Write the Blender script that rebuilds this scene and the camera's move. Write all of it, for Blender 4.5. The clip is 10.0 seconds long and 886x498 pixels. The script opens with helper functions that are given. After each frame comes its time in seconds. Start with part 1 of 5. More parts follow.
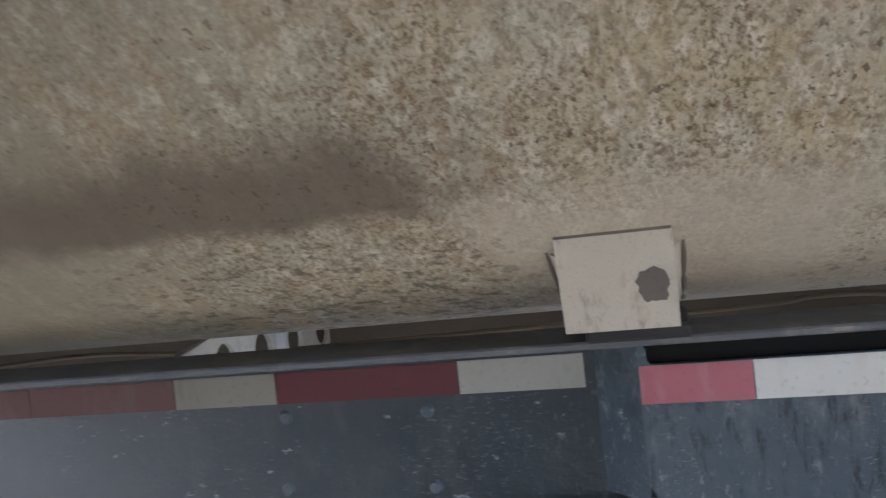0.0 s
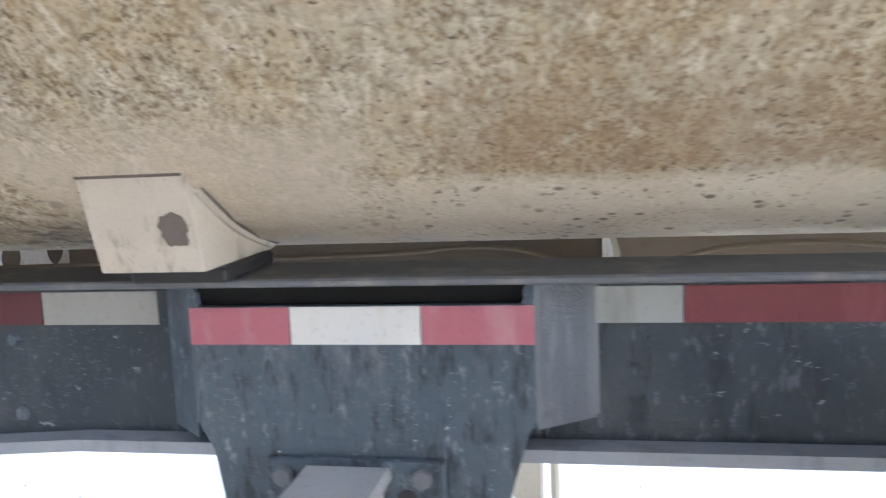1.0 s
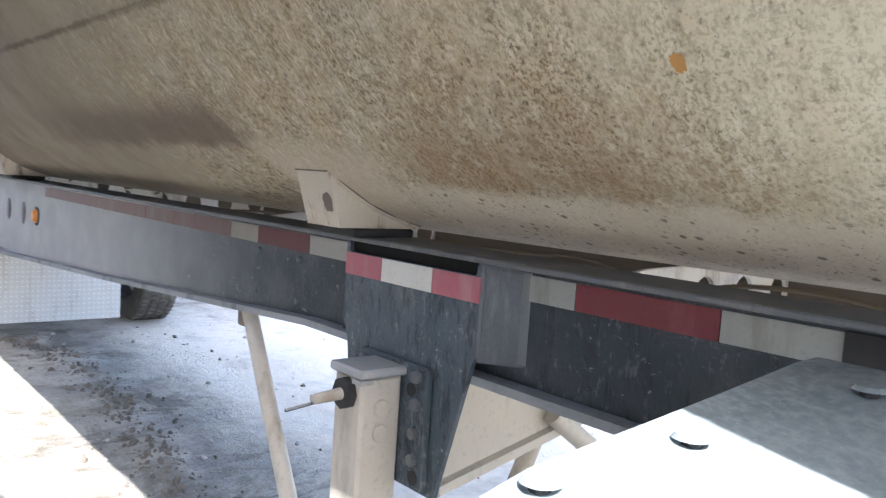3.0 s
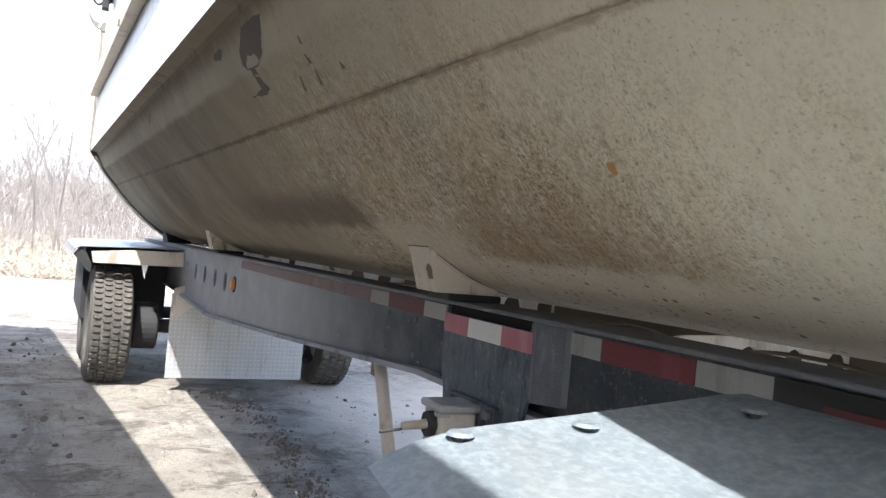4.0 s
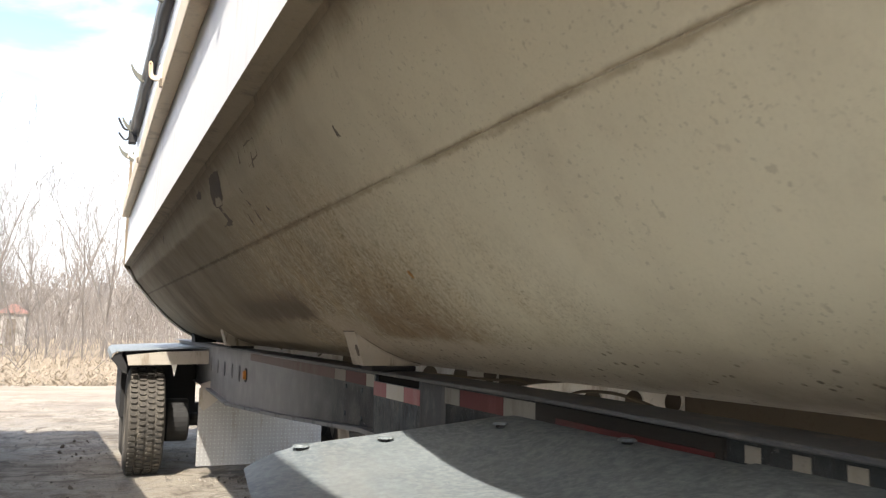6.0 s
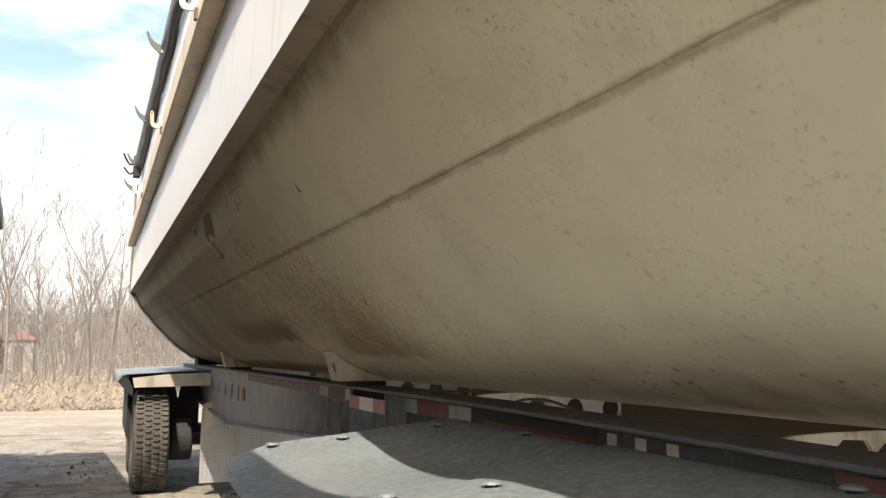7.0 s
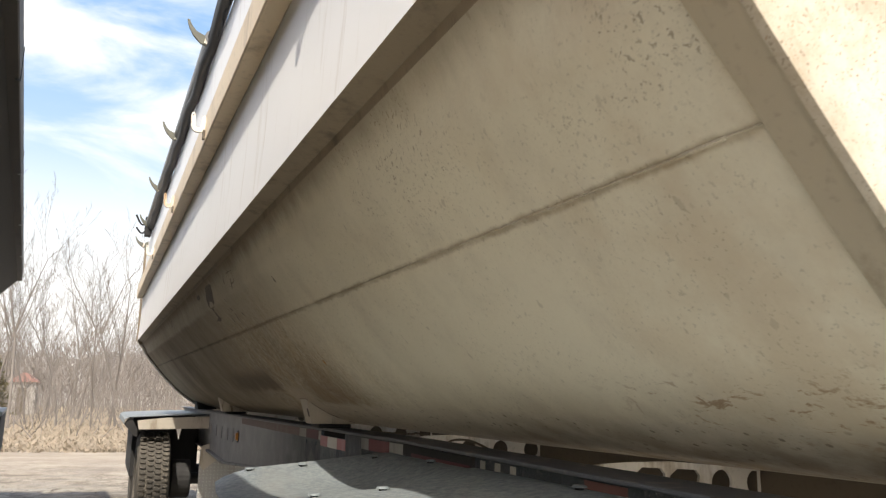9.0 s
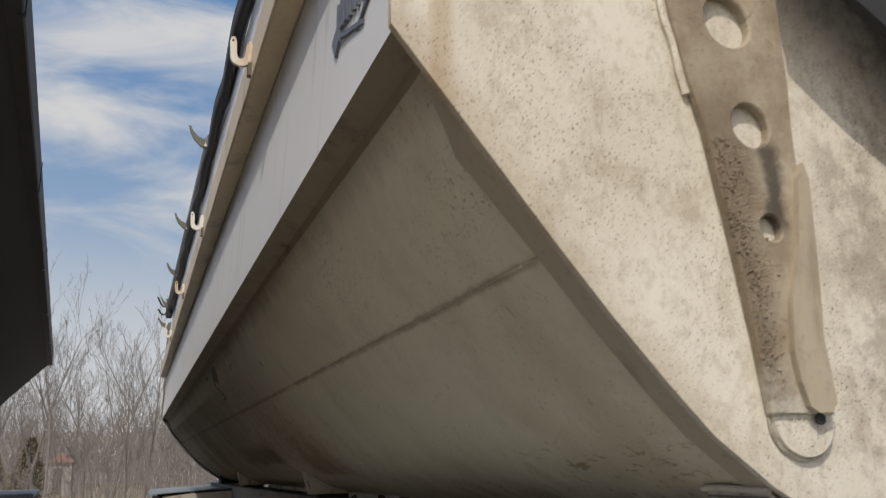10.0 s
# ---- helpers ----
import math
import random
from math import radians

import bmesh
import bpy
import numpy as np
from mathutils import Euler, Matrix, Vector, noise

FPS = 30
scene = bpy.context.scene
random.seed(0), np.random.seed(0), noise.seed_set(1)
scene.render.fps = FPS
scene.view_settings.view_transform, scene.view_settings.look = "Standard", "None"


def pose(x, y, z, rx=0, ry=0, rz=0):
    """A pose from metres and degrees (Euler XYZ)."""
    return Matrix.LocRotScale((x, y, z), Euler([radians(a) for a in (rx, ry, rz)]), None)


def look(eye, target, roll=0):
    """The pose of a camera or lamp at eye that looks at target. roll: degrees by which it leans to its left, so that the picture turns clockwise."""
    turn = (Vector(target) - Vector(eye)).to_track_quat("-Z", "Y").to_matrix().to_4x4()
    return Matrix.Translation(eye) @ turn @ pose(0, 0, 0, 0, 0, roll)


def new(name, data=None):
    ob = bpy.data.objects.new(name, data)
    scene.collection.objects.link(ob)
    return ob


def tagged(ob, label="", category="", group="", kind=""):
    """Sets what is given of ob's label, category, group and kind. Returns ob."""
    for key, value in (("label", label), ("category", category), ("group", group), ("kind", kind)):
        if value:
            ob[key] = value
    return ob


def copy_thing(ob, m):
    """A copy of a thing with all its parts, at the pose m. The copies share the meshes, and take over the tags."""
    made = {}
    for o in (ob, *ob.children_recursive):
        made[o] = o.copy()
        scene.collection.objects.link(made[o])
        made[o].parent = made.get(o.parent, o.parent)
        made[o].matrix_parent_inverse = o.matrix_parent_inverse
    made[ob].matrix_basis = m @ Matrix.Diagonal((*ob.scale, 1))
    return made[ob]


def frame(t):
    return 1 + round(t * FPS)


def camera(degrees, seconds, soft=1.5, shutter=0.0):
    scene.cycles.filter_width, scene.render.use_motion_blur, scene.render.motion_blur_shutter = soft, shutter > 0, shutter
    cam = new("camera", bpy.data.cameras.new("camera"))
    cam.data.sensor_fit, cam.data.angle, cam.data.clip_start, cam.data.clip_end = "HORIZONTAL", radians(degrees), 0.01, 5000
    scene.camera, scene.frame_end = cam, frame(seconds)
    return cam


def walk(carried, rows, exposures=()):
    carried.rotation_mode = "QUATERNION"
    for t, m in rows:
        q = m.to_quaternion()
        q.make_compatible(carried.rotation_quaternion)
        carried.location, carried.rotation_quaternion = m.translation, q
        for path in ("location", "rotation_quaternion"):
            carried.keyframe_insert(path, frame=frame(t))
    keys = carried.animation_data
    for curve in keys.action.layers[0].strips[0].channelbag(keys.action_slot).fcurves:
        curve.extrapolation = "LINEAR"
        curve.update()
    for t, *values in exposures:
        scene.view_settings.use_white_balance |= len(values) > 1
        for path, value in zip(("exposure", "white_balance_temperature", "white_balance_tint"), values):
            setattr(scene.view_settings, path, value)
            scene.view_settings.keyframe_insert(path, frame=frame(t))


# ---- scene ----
cam = camera(58.0, 10.0, soft=1.25, shutter=0.25)
PATH = [
    (0, (0.033, -1.098, 1.315), (-0.468, 0.837, 1.264), -6.3),
    (0.5, (0.18, -0.998, 1.311), (-0.187, 0.963, 1.173), -5.2),
    (1, (0.535, -1.01, 1.307), (0.196, 0.945, 1.054), -2.4),
    (1.5, (0.872, -1.044, 1.313), (0.253, 0.84, 1.054), -0.8),
    (2, (1.216, -1.11, 1.283), (0.216, 0.604, 1.031), 1.9),
    (2.2, (1.319, -1.132, 1.278), (0.167, 0.483, 1.021), 2.0),
    (3.3, (1.735, -1.03, 1.279), (0.101, 0.119, 1.178), 4.5),
    (3.5, (1.852, -1.034, 1.282), (0.147, 0.011, 1.229), 4.7),
    (4, (2.088, -1.064, 1.268), (0.296, -0.176, 1.283), 5.4),
    (4.5, (2.321, -1.043, 1.263), (0.487, -0.244, 1.253), 5.6),
    (5, (2.525, -1.01, 1.268), (0.663, -0.283, 1.208), 4.2),
    (5.5, (2.712, -0.994, 1.271), (0.88, -0.198, 1.354), 2.6),
    (5.7, (2.79, -0.975, 1.286), (0.964, -0.176, 1.447), 1.9),
    (7, (3.371, -0.982, 1.278), (1.542, -0.216, 1.538), 0.3),
    (7.5, (3.545, -1.0, 1.284), (1.726, -0.218, 1.565), -1.0),
    (8, (3.777, -1.027, 1.264), (1.978, -0.209, 1.573), 1.2),
    (8.5, (4.004, -1.021, 1.269), (2.197, -0.231, 1.601), 2.0),
    (9, (4.21, -1.062, 1.287), (2.393, -0.314, 1.662), 1.1),
    (9.5, (4.41, -1.038, 1.28), (2.595, -0.314, 1.705), -0.1),
    (10, (4.615, -0.952, 1.297), (2.805, -0.283, 1.821), -1.2),
]
EXPOSURES = [(0.0, 2.9, 5650, 10), (0.5, 3.4, 5550, 10), (1.0, 3.6, 5700, 10), (1.5, 3.6, 5800, 10), (2.0, 3.4, 5800, 10), (3.5, 2.5, 5900, 10), (4.0, 1.95, 6000, 10), (4.5, 1.65, 6100, 10), (5.0, 1.5, 6350, 10), (5.5, 1.45, 6600, 10), (7.0, 1.12, 7250, 10), (8.0, 1.03, 7300, 10), (8.5, 1.08, 7200, 10), (9.0, 0.85, 7100, 10), (9.5, 0.3, 6900, 10), (10.0, -0.3, 6700, 10)]
walk(cam, [(t, look(eye, aim, roll)) for t, eye, aim, roll in PATH], EXPOSURES)

# ---- light ----
GROUND = -0.15
SUN = Vector((0.72, -0.42, 1.0)).normalized()
elevation = math.asin(SUN.z)
azimuth = math.atan2(SUN.x, SUN.y)
world = bpy.data.worlds.new("sky")
scene.world = world
world.use_nodes = True
wn = world.node_tree
sky = wn.nodes.new("ShaderNodeTexSky")
sky.sky_type, sky.sun_disc = "NISHITA", False
sky.sun_elevation, sky.sun_rotation = elevation, azimuth
sky.air_density, sky.dust_density = 0.8, 2.5
wn.links.new(sky.outputs[0], wn.nodes["Background"].inputs[0])
wn.nodes["Background"].inputs[1].default_value = 0.15
lamp = bpy.data.lights.new("sun", "SUN")
lamp.energy, lamp.angle, lamp.color = 3.1, radians(0.5), (1.0, 0.95, 0.88)
sun = new("sun", lamp)
sun.matrix_world = look(SUN * 50, (0, 0, 0))


# ---- materials ----
class Nodes:
    """Short hand for building a node material."""

    def __init__(self, name):
        self.mat = bpy.data.materials.new(name)
        self.mat.use_nodes = True
        self.t = self.mat.node_tree
        self.bsdf = self.t.nodes["Principled BSDF"]
        self.geo = self.t.nodes.new("ShaderNodeNewGeometry")

    def put(self, sock, v):
        if isinstance(v, bpy.types.NodeSocket):
            self.t.links.new(v, sock)
        else:
            sock.default_value = (*v, 1.0) if isinstance(v, tuple) and len(v) == 3 and sock.type == "RGBA" else v

    def pos(self, sx=1.0, sy=1.0, sz=1.0):
        n = self.t.nodes.new("ShaderNodeMapping")
        self.t.links.new(self.geo.outputs["Position"], n.inputs[0])
        n.inputs[3].default_value = (sx, sy, sz)
        return n.outputs[0]

    def xyz(self):
        n = self.t.nodes.new("ShaderNodeSeparateXYZ")
        self.t.links.new(self.geo.outputs["Position"], n.inputs[0])
        return n.outputs

    def noise(self, scale, detail=4.0, rough=0.55, vec=None, distort=0.0):
        n = self.t.nodes.new("ShaderNodeTexNoise")
        self.t.links.new(vec if vec is not None else self.geo.outputs["Position"], n.inputs["Vector"])
        n.inputs["Scale"].default_value, n.inputs["Detail"].default_value = scale, detail
        n.inputs["Roughness"].default_value, n.inputs["Distortion"].default_value = rough, distort
        return n.outputs[0]

    def cells(self, scale, vec=None, feature="F1"):
        n = self.t.nodes.new("ShaderNodeTexVoronoi")
        n.feature = feature
        self.t.links.new(vec if vec is not None else self.geo.outputs["Position"], n.inputs["Vector"])
        n.inputs["Scale"].default_value = scale
        return n.outputs[0]

    def ramp(self, v, a, b, lo=0.0, hi=1.0):
        n = self.t.nodes.new("ShaderNodeMapRange")
        n.interpolation_type = "SMOOTHSTEP"
        self.put(n.inputs[0], v)
        for i, x in enumerate((a, b, lo, hi)):
            n.inputs[i + 1].default_value = x
        return n.outputs[0]

    def math(self, op, a, b=0.0, c=0.0):
        n = self.t.nodes.new("ShaderNodeMath")
        n.operation = op
        for s, v in zip(n.inputs, (a, b, c)):
            self.put(s, v)
        return n.outputs[0]

    def mix(self, f, a, b):
        n = self.t.nodes.new("ShaderNodeMix")
        n.data_type = "RGBA"
        self.put(n.inputs[0], f)
        self.put(n.inputs[6], a)
        self.put(n.inputs[7], b)
        return n.outputs[2]

    def random(self):
        return self.t.nodes.new("ShaderNodeObjectInfo").outputs["Random"]

    def bump(self, height, strength=0.3, dist=0.01):
        n = self.t.nodes.new("ShaderNodeBump")
        self.put(n.inputs["Height"], height)
        n.inputs["Strength"].default_value, n.inputs["Distance"].default_value = strength, dist
        self.t.links.new(n.outputs[0], self.bsdf.inputs["Normal"])

    def done(self, colour, rough=0.6, metal=0.0):
        self.put(self.bsdf.inputs["Base Color"], colour)
        self.put(self.bsdf.inputs["Roughness"], rough)
        self.put(self.bsdf.inputs["Metallic"], metal)
        return self.mat


def grainy(name, a, b, scale=20.0, rough=0.6, metal=0.0, bump=0.15, streak=None):
    """Two tones mixed by a coarse and a fine noise, with fine relief; streak: a third tone of dirt."""
    n = Nodes(name)
    c = n.mix(n.noise(scale * 0.15, 5), a, b)
    fine = n.noise(scale * 4, 3)
    c = n.mix(n.ramp(fine, 0.55, 0.75, 0, 0.5), c, tuple(0.6 * v for v in a))
    if streak:
        c = n.mix(n.ramp(n.noise(scale * 0.3, 6, 0.65, n.pos(1.5, 1.5, 0.35)), 0.5, 0.72), c, streak)
    n.bump(fine, bump, 0.004)
    return n.done(c, rough, metal)


def tub_paint():
    n = Nodes("weathered_tub_paint")
    x, y, z = n.xyz()
    z = n.math("ADD", z, n.math("MULTIPLY_ADD", x, 0.005, -0.018))
    wob = n.noise(1.6, 4)
    base = n.mix(n.ramp(n.noise(0.9, 5), 0.3, 0.7), (0.70, 0.645, 0.505), (0.61, 0.555, 0.425))
    base = n.mix(n.ramp(n.noise(5, 6, 0.65, n.pos(1, 1, 0.35)), 0.45, 0.8, 0, 0.45), base, (0.46, 0.405, 0.32))
    # where road dirt has been thrown: the flank behind the truck wheels
    splash = n.ramp(n.math("ADD", x, n.math("MULTIPLY", wob, 1.2)), 1.2, 2.5, 1, 0)
    splash = n.math("MULTIPLY", splash, n.ramp(n.math("ADD", x, n.math("MULTIPLY", wob, 1.5)), -0.6, 0.9))
    tail = n.ramp(x, -3.2, -0.2, 1, 0)
    ahead = n.math("MULTIPLY", n.math("MAXIMUM", n.math("SUBTRACT", x, 0.5), 0.0), 0.17)
    low = n.ramp(n.math("ADD", n.math("ADD", z, ahead), n.math("MULTIPLY", wob, 0.35)), 1.62, 1.98, 1, 0)
    heavy = n.math("MULTIPLY", splash, low)
    # brown road film over the rear half, darkened further for the weaker light there
    shaded_film = n.math("MULTIPLY", n.ramp(x, -2.3, 1.7, 1, 0), n.ramp(n.noise(1.7, 6, 0.65, n.pos(1, 0.6, 0.5)), 0.25, 0.75, 0.62, 0.98))
    # thinner above the crease, which paints in the brighter lit band
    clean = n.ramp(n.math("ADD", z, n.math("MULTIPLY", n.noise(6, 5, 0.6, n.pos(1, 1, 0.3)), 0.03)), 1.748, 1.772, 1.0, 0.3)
    base = n.mix(n.math("MULTIPLY", n.math("MULTIPLY", shaded_film, clean), 0.95), base, (0.11, 0.086, 0.06))
    # shade under the lip painted in, along with caked grime
    lip_shade_grime = n.math("MULTIPLY", n.ramp(n.math("ADD", z, n.math("MULTIPLY", n.noise(9, 6, 0.7, n.pos(1.4, 1, 0.25)), 0.07)), 1.84, 1.92), n.ramp(x, 1.0, 3.2, 0.92, 0.55))
    base = n.mix(lip_shade_grime, base, (0.17, 0.13, 0.088))
    # grey-brown road film, thickest behind the truck wheels, plus painted-in dimmer light; thins forward
    shade_veil = n.math("MULTIPLY", n.ramp(n.math("ADD", x, n.math("MULTIPLY", wob, 0.9)), 0.7, 3.0, 1, 0), n.ramp(n.noise(3.2, 6, 0.65, n.pos(1, 0.6, 0.45)), 0.25, 0.7, 0.6, 1.0))
    base = n.mix(n.math("MULTIPLY", shade_veil, n.ramp(z, 1.5, 1.72, 0.3, 0.5)), base, (0.21, 0.176, 0.131))
    # vertical runs in which the dirt sits thicker
    runs_fine = n.ramp(n.noise(6, 5, 0.65, n.pos(1.3, 0.7, 0.28)), 0.32, 0.6, 0.25, 1.0)
    film = n.ramp(n.noise(9, 6, 0.7, n.pos(1, 0.7, 0.5)), 0.36, 0.66)
    base = n.mix(n.math("MULTIPLY", n.math("MULTIPLY", film, heavy), 0.7), base, (0.48, 0.37, 0.215))
    # washed-out runs and clots, longer than wide, over a finer spatter
    clots = n.ramp(n.noise(46, 7, 0.72, n.pos(1.1, 0.7, 0.6), 0.4), 0.47, 0.6)
    bare = n.ramp(n.noise(38, 7, 0.72, n.pos(1.2, 0.7, 0.58), 0.4), 0.5, 0.63)
    base = n.mix(n.math("MULTIPLY", n.math("MULTIPLY", bare, heavy), 0.72), base, (0.72, 0.665, 0.545))
    base = n.mix(n.math("MULTIPLY", n.math("MULTIPLY", clots, heavy), 0.55), base, (0.205, 0.154, 0.095))
    speck = n.ramp(n.noise(160, 5, 0.7, n.pos(1, 0.7, 0.8)), 0.47, 0.59)
    speck = n.math("MULTIPLY", speck, runs_fine)
    base = n.mix(n.math("MULTIPLY", speck, n.math("ADD", n.math("MULTIPLY", heavy, 0.84), 0.05)), base, (0.165, 0.113, 0.056))
    pale = n.ramp(n.noise(125, 5, 0.7, n.pos(1.1, 0.7, 0.75)), 0.5, 0.62)
    base = n.mix(n.math("MULTIPLY", n.math("MULTIPLY", pale, heavy), 0.5), base, (0.60, 0.55, 0.445))
    # brown smooth mud low on the flank, ending at a pale washed strip
    edge = n.math("ADD", z, n.math("MULTIPLY", n.noise(11, 5, 0.65), 0.03))
    wx = n.math("ADD", x, n.math("ADD", n.math("MULTIPLY", n.noise(3.5, 5, 0.6), 0.36), n.math("MULTIPLY", n.noise(13, 5, 0.7), 0.28)))
    brown = n.mix(n.noise(30, 5, 0.7), (0.215, 0.142, 0.08), (0.285, 0.195, 0.115))
    mud = n.mix(n.noise(22, 5, 0.7), (0.135, 0.108, 0.082), (0.185, 0.15, 0.115))
    fray = n.noise(9, 6, 0.7)
    back = n.math("MULTIPLY", n.ramp(n.math("ADD", x, n.math("MULTIPLY", fray, 0.3)), -0.12, 0.04, 1, 0), n.ramp(x, -2.2, -1.2))
    back = n.math("MULTIPLY", back, n.math("MULTIPLY", n.ramp(n.math("ADD", z, n.math("MULTIPLY", fray, 0.06)), 1.325, 1.36), n.ramp(n.math("ADD", z, n.math("MULTIPLY", fray, 0.1)), 1.42, 1.50, 1, 0)))
    base = n.mix(n.math("MULTIPLY", back, 0.92), base, mud)
    fore = n.math("MULTIPLY", n.ramp(n.math("ADD", x, n.math("MULTIPLY", fray, 0.3)), 0.45, 0.62), n.ramp(n.math("ADD", x, n.math("MULTIPLY", fray, 0.5)), 1.0, 1.6, 1, 0))
    fore = n.math("MULTIPLY", fore, n.math("MULTIPLY", n.ramp(edge, 1.254, 1.284), n.ramp(n.math("ADD", z, n.math("MULTIPLY", fray, 0.2)), 1.37, 1.56, 1, 0)))
    base = n.mix(n.math("MULTIPLY", n.math("MULTIPLY", fore, n.ramp(n.noise(28, 6, 0.72), 0.38, 0.6, 0.45, 0.95)), 0.75), base, brown)
    wash = n.math("MULTIPLY", n.math("MULTIPLY", n.ramp(wx, 0.08, 0.22), n.ramp(wx, 0.48, 0.64, 1, 0)), n.ramp(n.math("ADD", z, n.math("MULTIPLY", n.noise(8, 5, 0.6), 0.08)), 1.32, 1.40, 1, 0))
    base = n.mix(n.math("MULTIPLY", wash, 0.7), base, n.mix(n.noise(20, 5, 0.6), (0.58, 0.52, 0.425), (0.48, 0.415, 0.325)))
    rim = n.math("MULTIPLY", n.ramp(edge, 1.252, 1.280, 1, 0), n.ramp(x, 0.12, 0.4))
    base = n.mix(n.math("MULTIPLY", rim, 0.75), base, n.mix(n.noise(14, 5, 0.6), (0.63, 0.575, 0.475), (0.52, 0.465, 0.375)))
    dash = n.math("MULTIPLY", n.ramp(n.cells(42, n.pos(0.75, 0.6, 1.3)), 0.16, 0.25, 1, 0), n.ramp(n.noise(9, 4), 0.42, 0.56))
    base = n.mix(n.math("MULTIPLY", n.math("MULTIPLY", dash, rim), 0.85), base, (0.10, 0.09, 0.075))
    tar = n.math("MULTIPLY", n.ramp(edge, 1.285, 1.325, 1, 0), n.math("MULTIPLY", n.ramp(x, -0.9, -0.6), n.ramp(x, -0.2, -0.08, 1, 0)))
    base = n.mix(n.math("MULTIPLY", n.math("MULTIPLY", n.ramp(n.noise(60, 5, 0.65, n.pos(0.6, 0.6, 1.2)), 0.53, 0.61), tar), 0.65), base, (0.07, 0.062, 0.052))
    # smoky dirt low at the tail, in soft vertical runs
    runs = n.ramp(n.noise(2.2, 5, 0.6, n.pos(1, 0.5, 0.3)), 0.35, 0.7)
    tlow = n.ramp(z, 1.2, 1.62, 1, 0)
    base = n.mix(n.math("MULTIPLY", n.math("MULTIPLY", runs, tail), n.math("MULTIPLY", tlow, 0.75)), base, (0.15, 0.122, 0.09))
    soot = n.math("MULTIPLY", tail, n.ramp(n.noise(14, 5, 0.7, n.pos(1.5, 0.6, 0.12)), 0.42, 0.7, 0, 0.4))
    base = n.mix(soot, base, (0.2, 0.17, 0.132))
    # darker brown towards the belly, strongest at the front
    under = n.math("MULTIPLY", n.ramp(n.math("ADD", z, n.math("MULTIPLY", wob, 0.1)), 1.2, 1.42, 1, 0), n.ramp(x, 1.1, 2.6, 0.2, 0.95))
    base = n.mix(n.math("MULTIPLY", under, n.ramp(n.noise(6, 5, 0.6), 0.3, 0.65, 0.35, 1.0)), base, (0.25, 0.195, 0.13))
    tan = n.math("MULTIPLY", n.ramp(x, 2.6, 3.5), n.ramp(n.noise(3.5, 5, 0.65, n.pos(1, 1, 0.7)), 0.45, 0.68))
    base = n.mix(n.math("MULTIPLY", tan, 0.45), base, (0.48, 0.37, 0.24))
    # dirt caught along the weld seam
    off = n.math("ABSOLUTE", n.math("SUBTRACT", n.math("ADD", z, n.math("MULTIPLY", n.noise(18, 4, 0.6), 0.02)), 1.612))
    line = n.math("MULTIPLY", n.ramp(off, 0.002, 0.011, 1, 0), n.ramp(n.noise(7, 6, 0.7, n.pos(1, 0.3, 0.3)), 0.3, 0.62, 0.25, 1.0))
    base = n.mix(n.math("MULTIPLY", line, 0.6), base, n.mix(n.ramp(x, -1.0, 1.5), (0.075, 0.057, 0.039), (0.25, 0.185, 0.115)))
    # dark specks
    keep = n.ramp(n.noise(4, 4), 0.36, 0.54)
    dots = n.math("MULTIPLY", n.ramp(n.noise(120, 3, 0.55, n.pos(1, 0.8, 0.8)), 0.61, 0.67), keep)
    dots = n.math("MULTIPLY", dots, n.ramp(wash, 0.0, 0.8, 1.0, 0.12))
    base = n.mix(n.math("MULTIPLY", dots, n.math("ADD", n.math("MULTIPLY", heavy, 0.55), 0.24)), base, (0.10, 0.075, 0.05))
    front = n.math("MULTIPLY", n.ramp(x, 1.9, 2.6), n.ramp(z, 1.62, 1.7))
    fdots = n.math("MULTIPLY", n.ramp(n.noise(120, 4, 0.62, n.pos(1, 1, 0.65)), 0.58, 0.65), n.ramp(n.noise(3.2, 6, 0.75), 0.42, 0.58))
    base = n.mix(n.math("MULTIPLY", n.math("MULTIPLY", fdots, front), 0.6), base, (0.16, 0.11, 0.066))
    chips = n.math("MULTIPLY", n.ramp(n.noise(24, 6, 0.7, n.pos(0.7, 1, 1.1), 0.5), 0.56, 0.64), n.math("MULTIPLY", n.ramp(x, 2.7, 3.1), n.math("MULTIPLY", n.ramp(z, 1.2, 1.25), n.ramp(z, 1.3, 1.36, 1, 0))))
    base = n.mix(n.math("MULTIPLY", chips, 0.75), base, (0.24, 0.145, 0.078))
    big = n.math("MULTIPLY", n.ramp(n.noise(36, 3, 0.5, n.pos(1, 0.8, 0.6)), 0.68, 0.73), n.ramp(n.noise(2.5, 4), 0.42, 0.6))
    base = n.mix(n.math("MULTIPLY", n.math("MULTIPLY", big, n.ramp(wash, 0.0, 0.8, 1.0, 0.1)), 0.3), base, (0.19, 0.145, 0.10))
    n.bump(n.math("ADD", n.noise(70, 4, 0.6), n.math("MULTIPLY", speck, n.math("MULTIPLY", heavy, 0.8))), 0.12, 0.004)
    n.put(n.bsdf.inputs["Specular IOR Level"], 0.12)
    return n.done(base, n.ramp(n.noise(9), 0.3, 0.7, 0.6, 0.8))


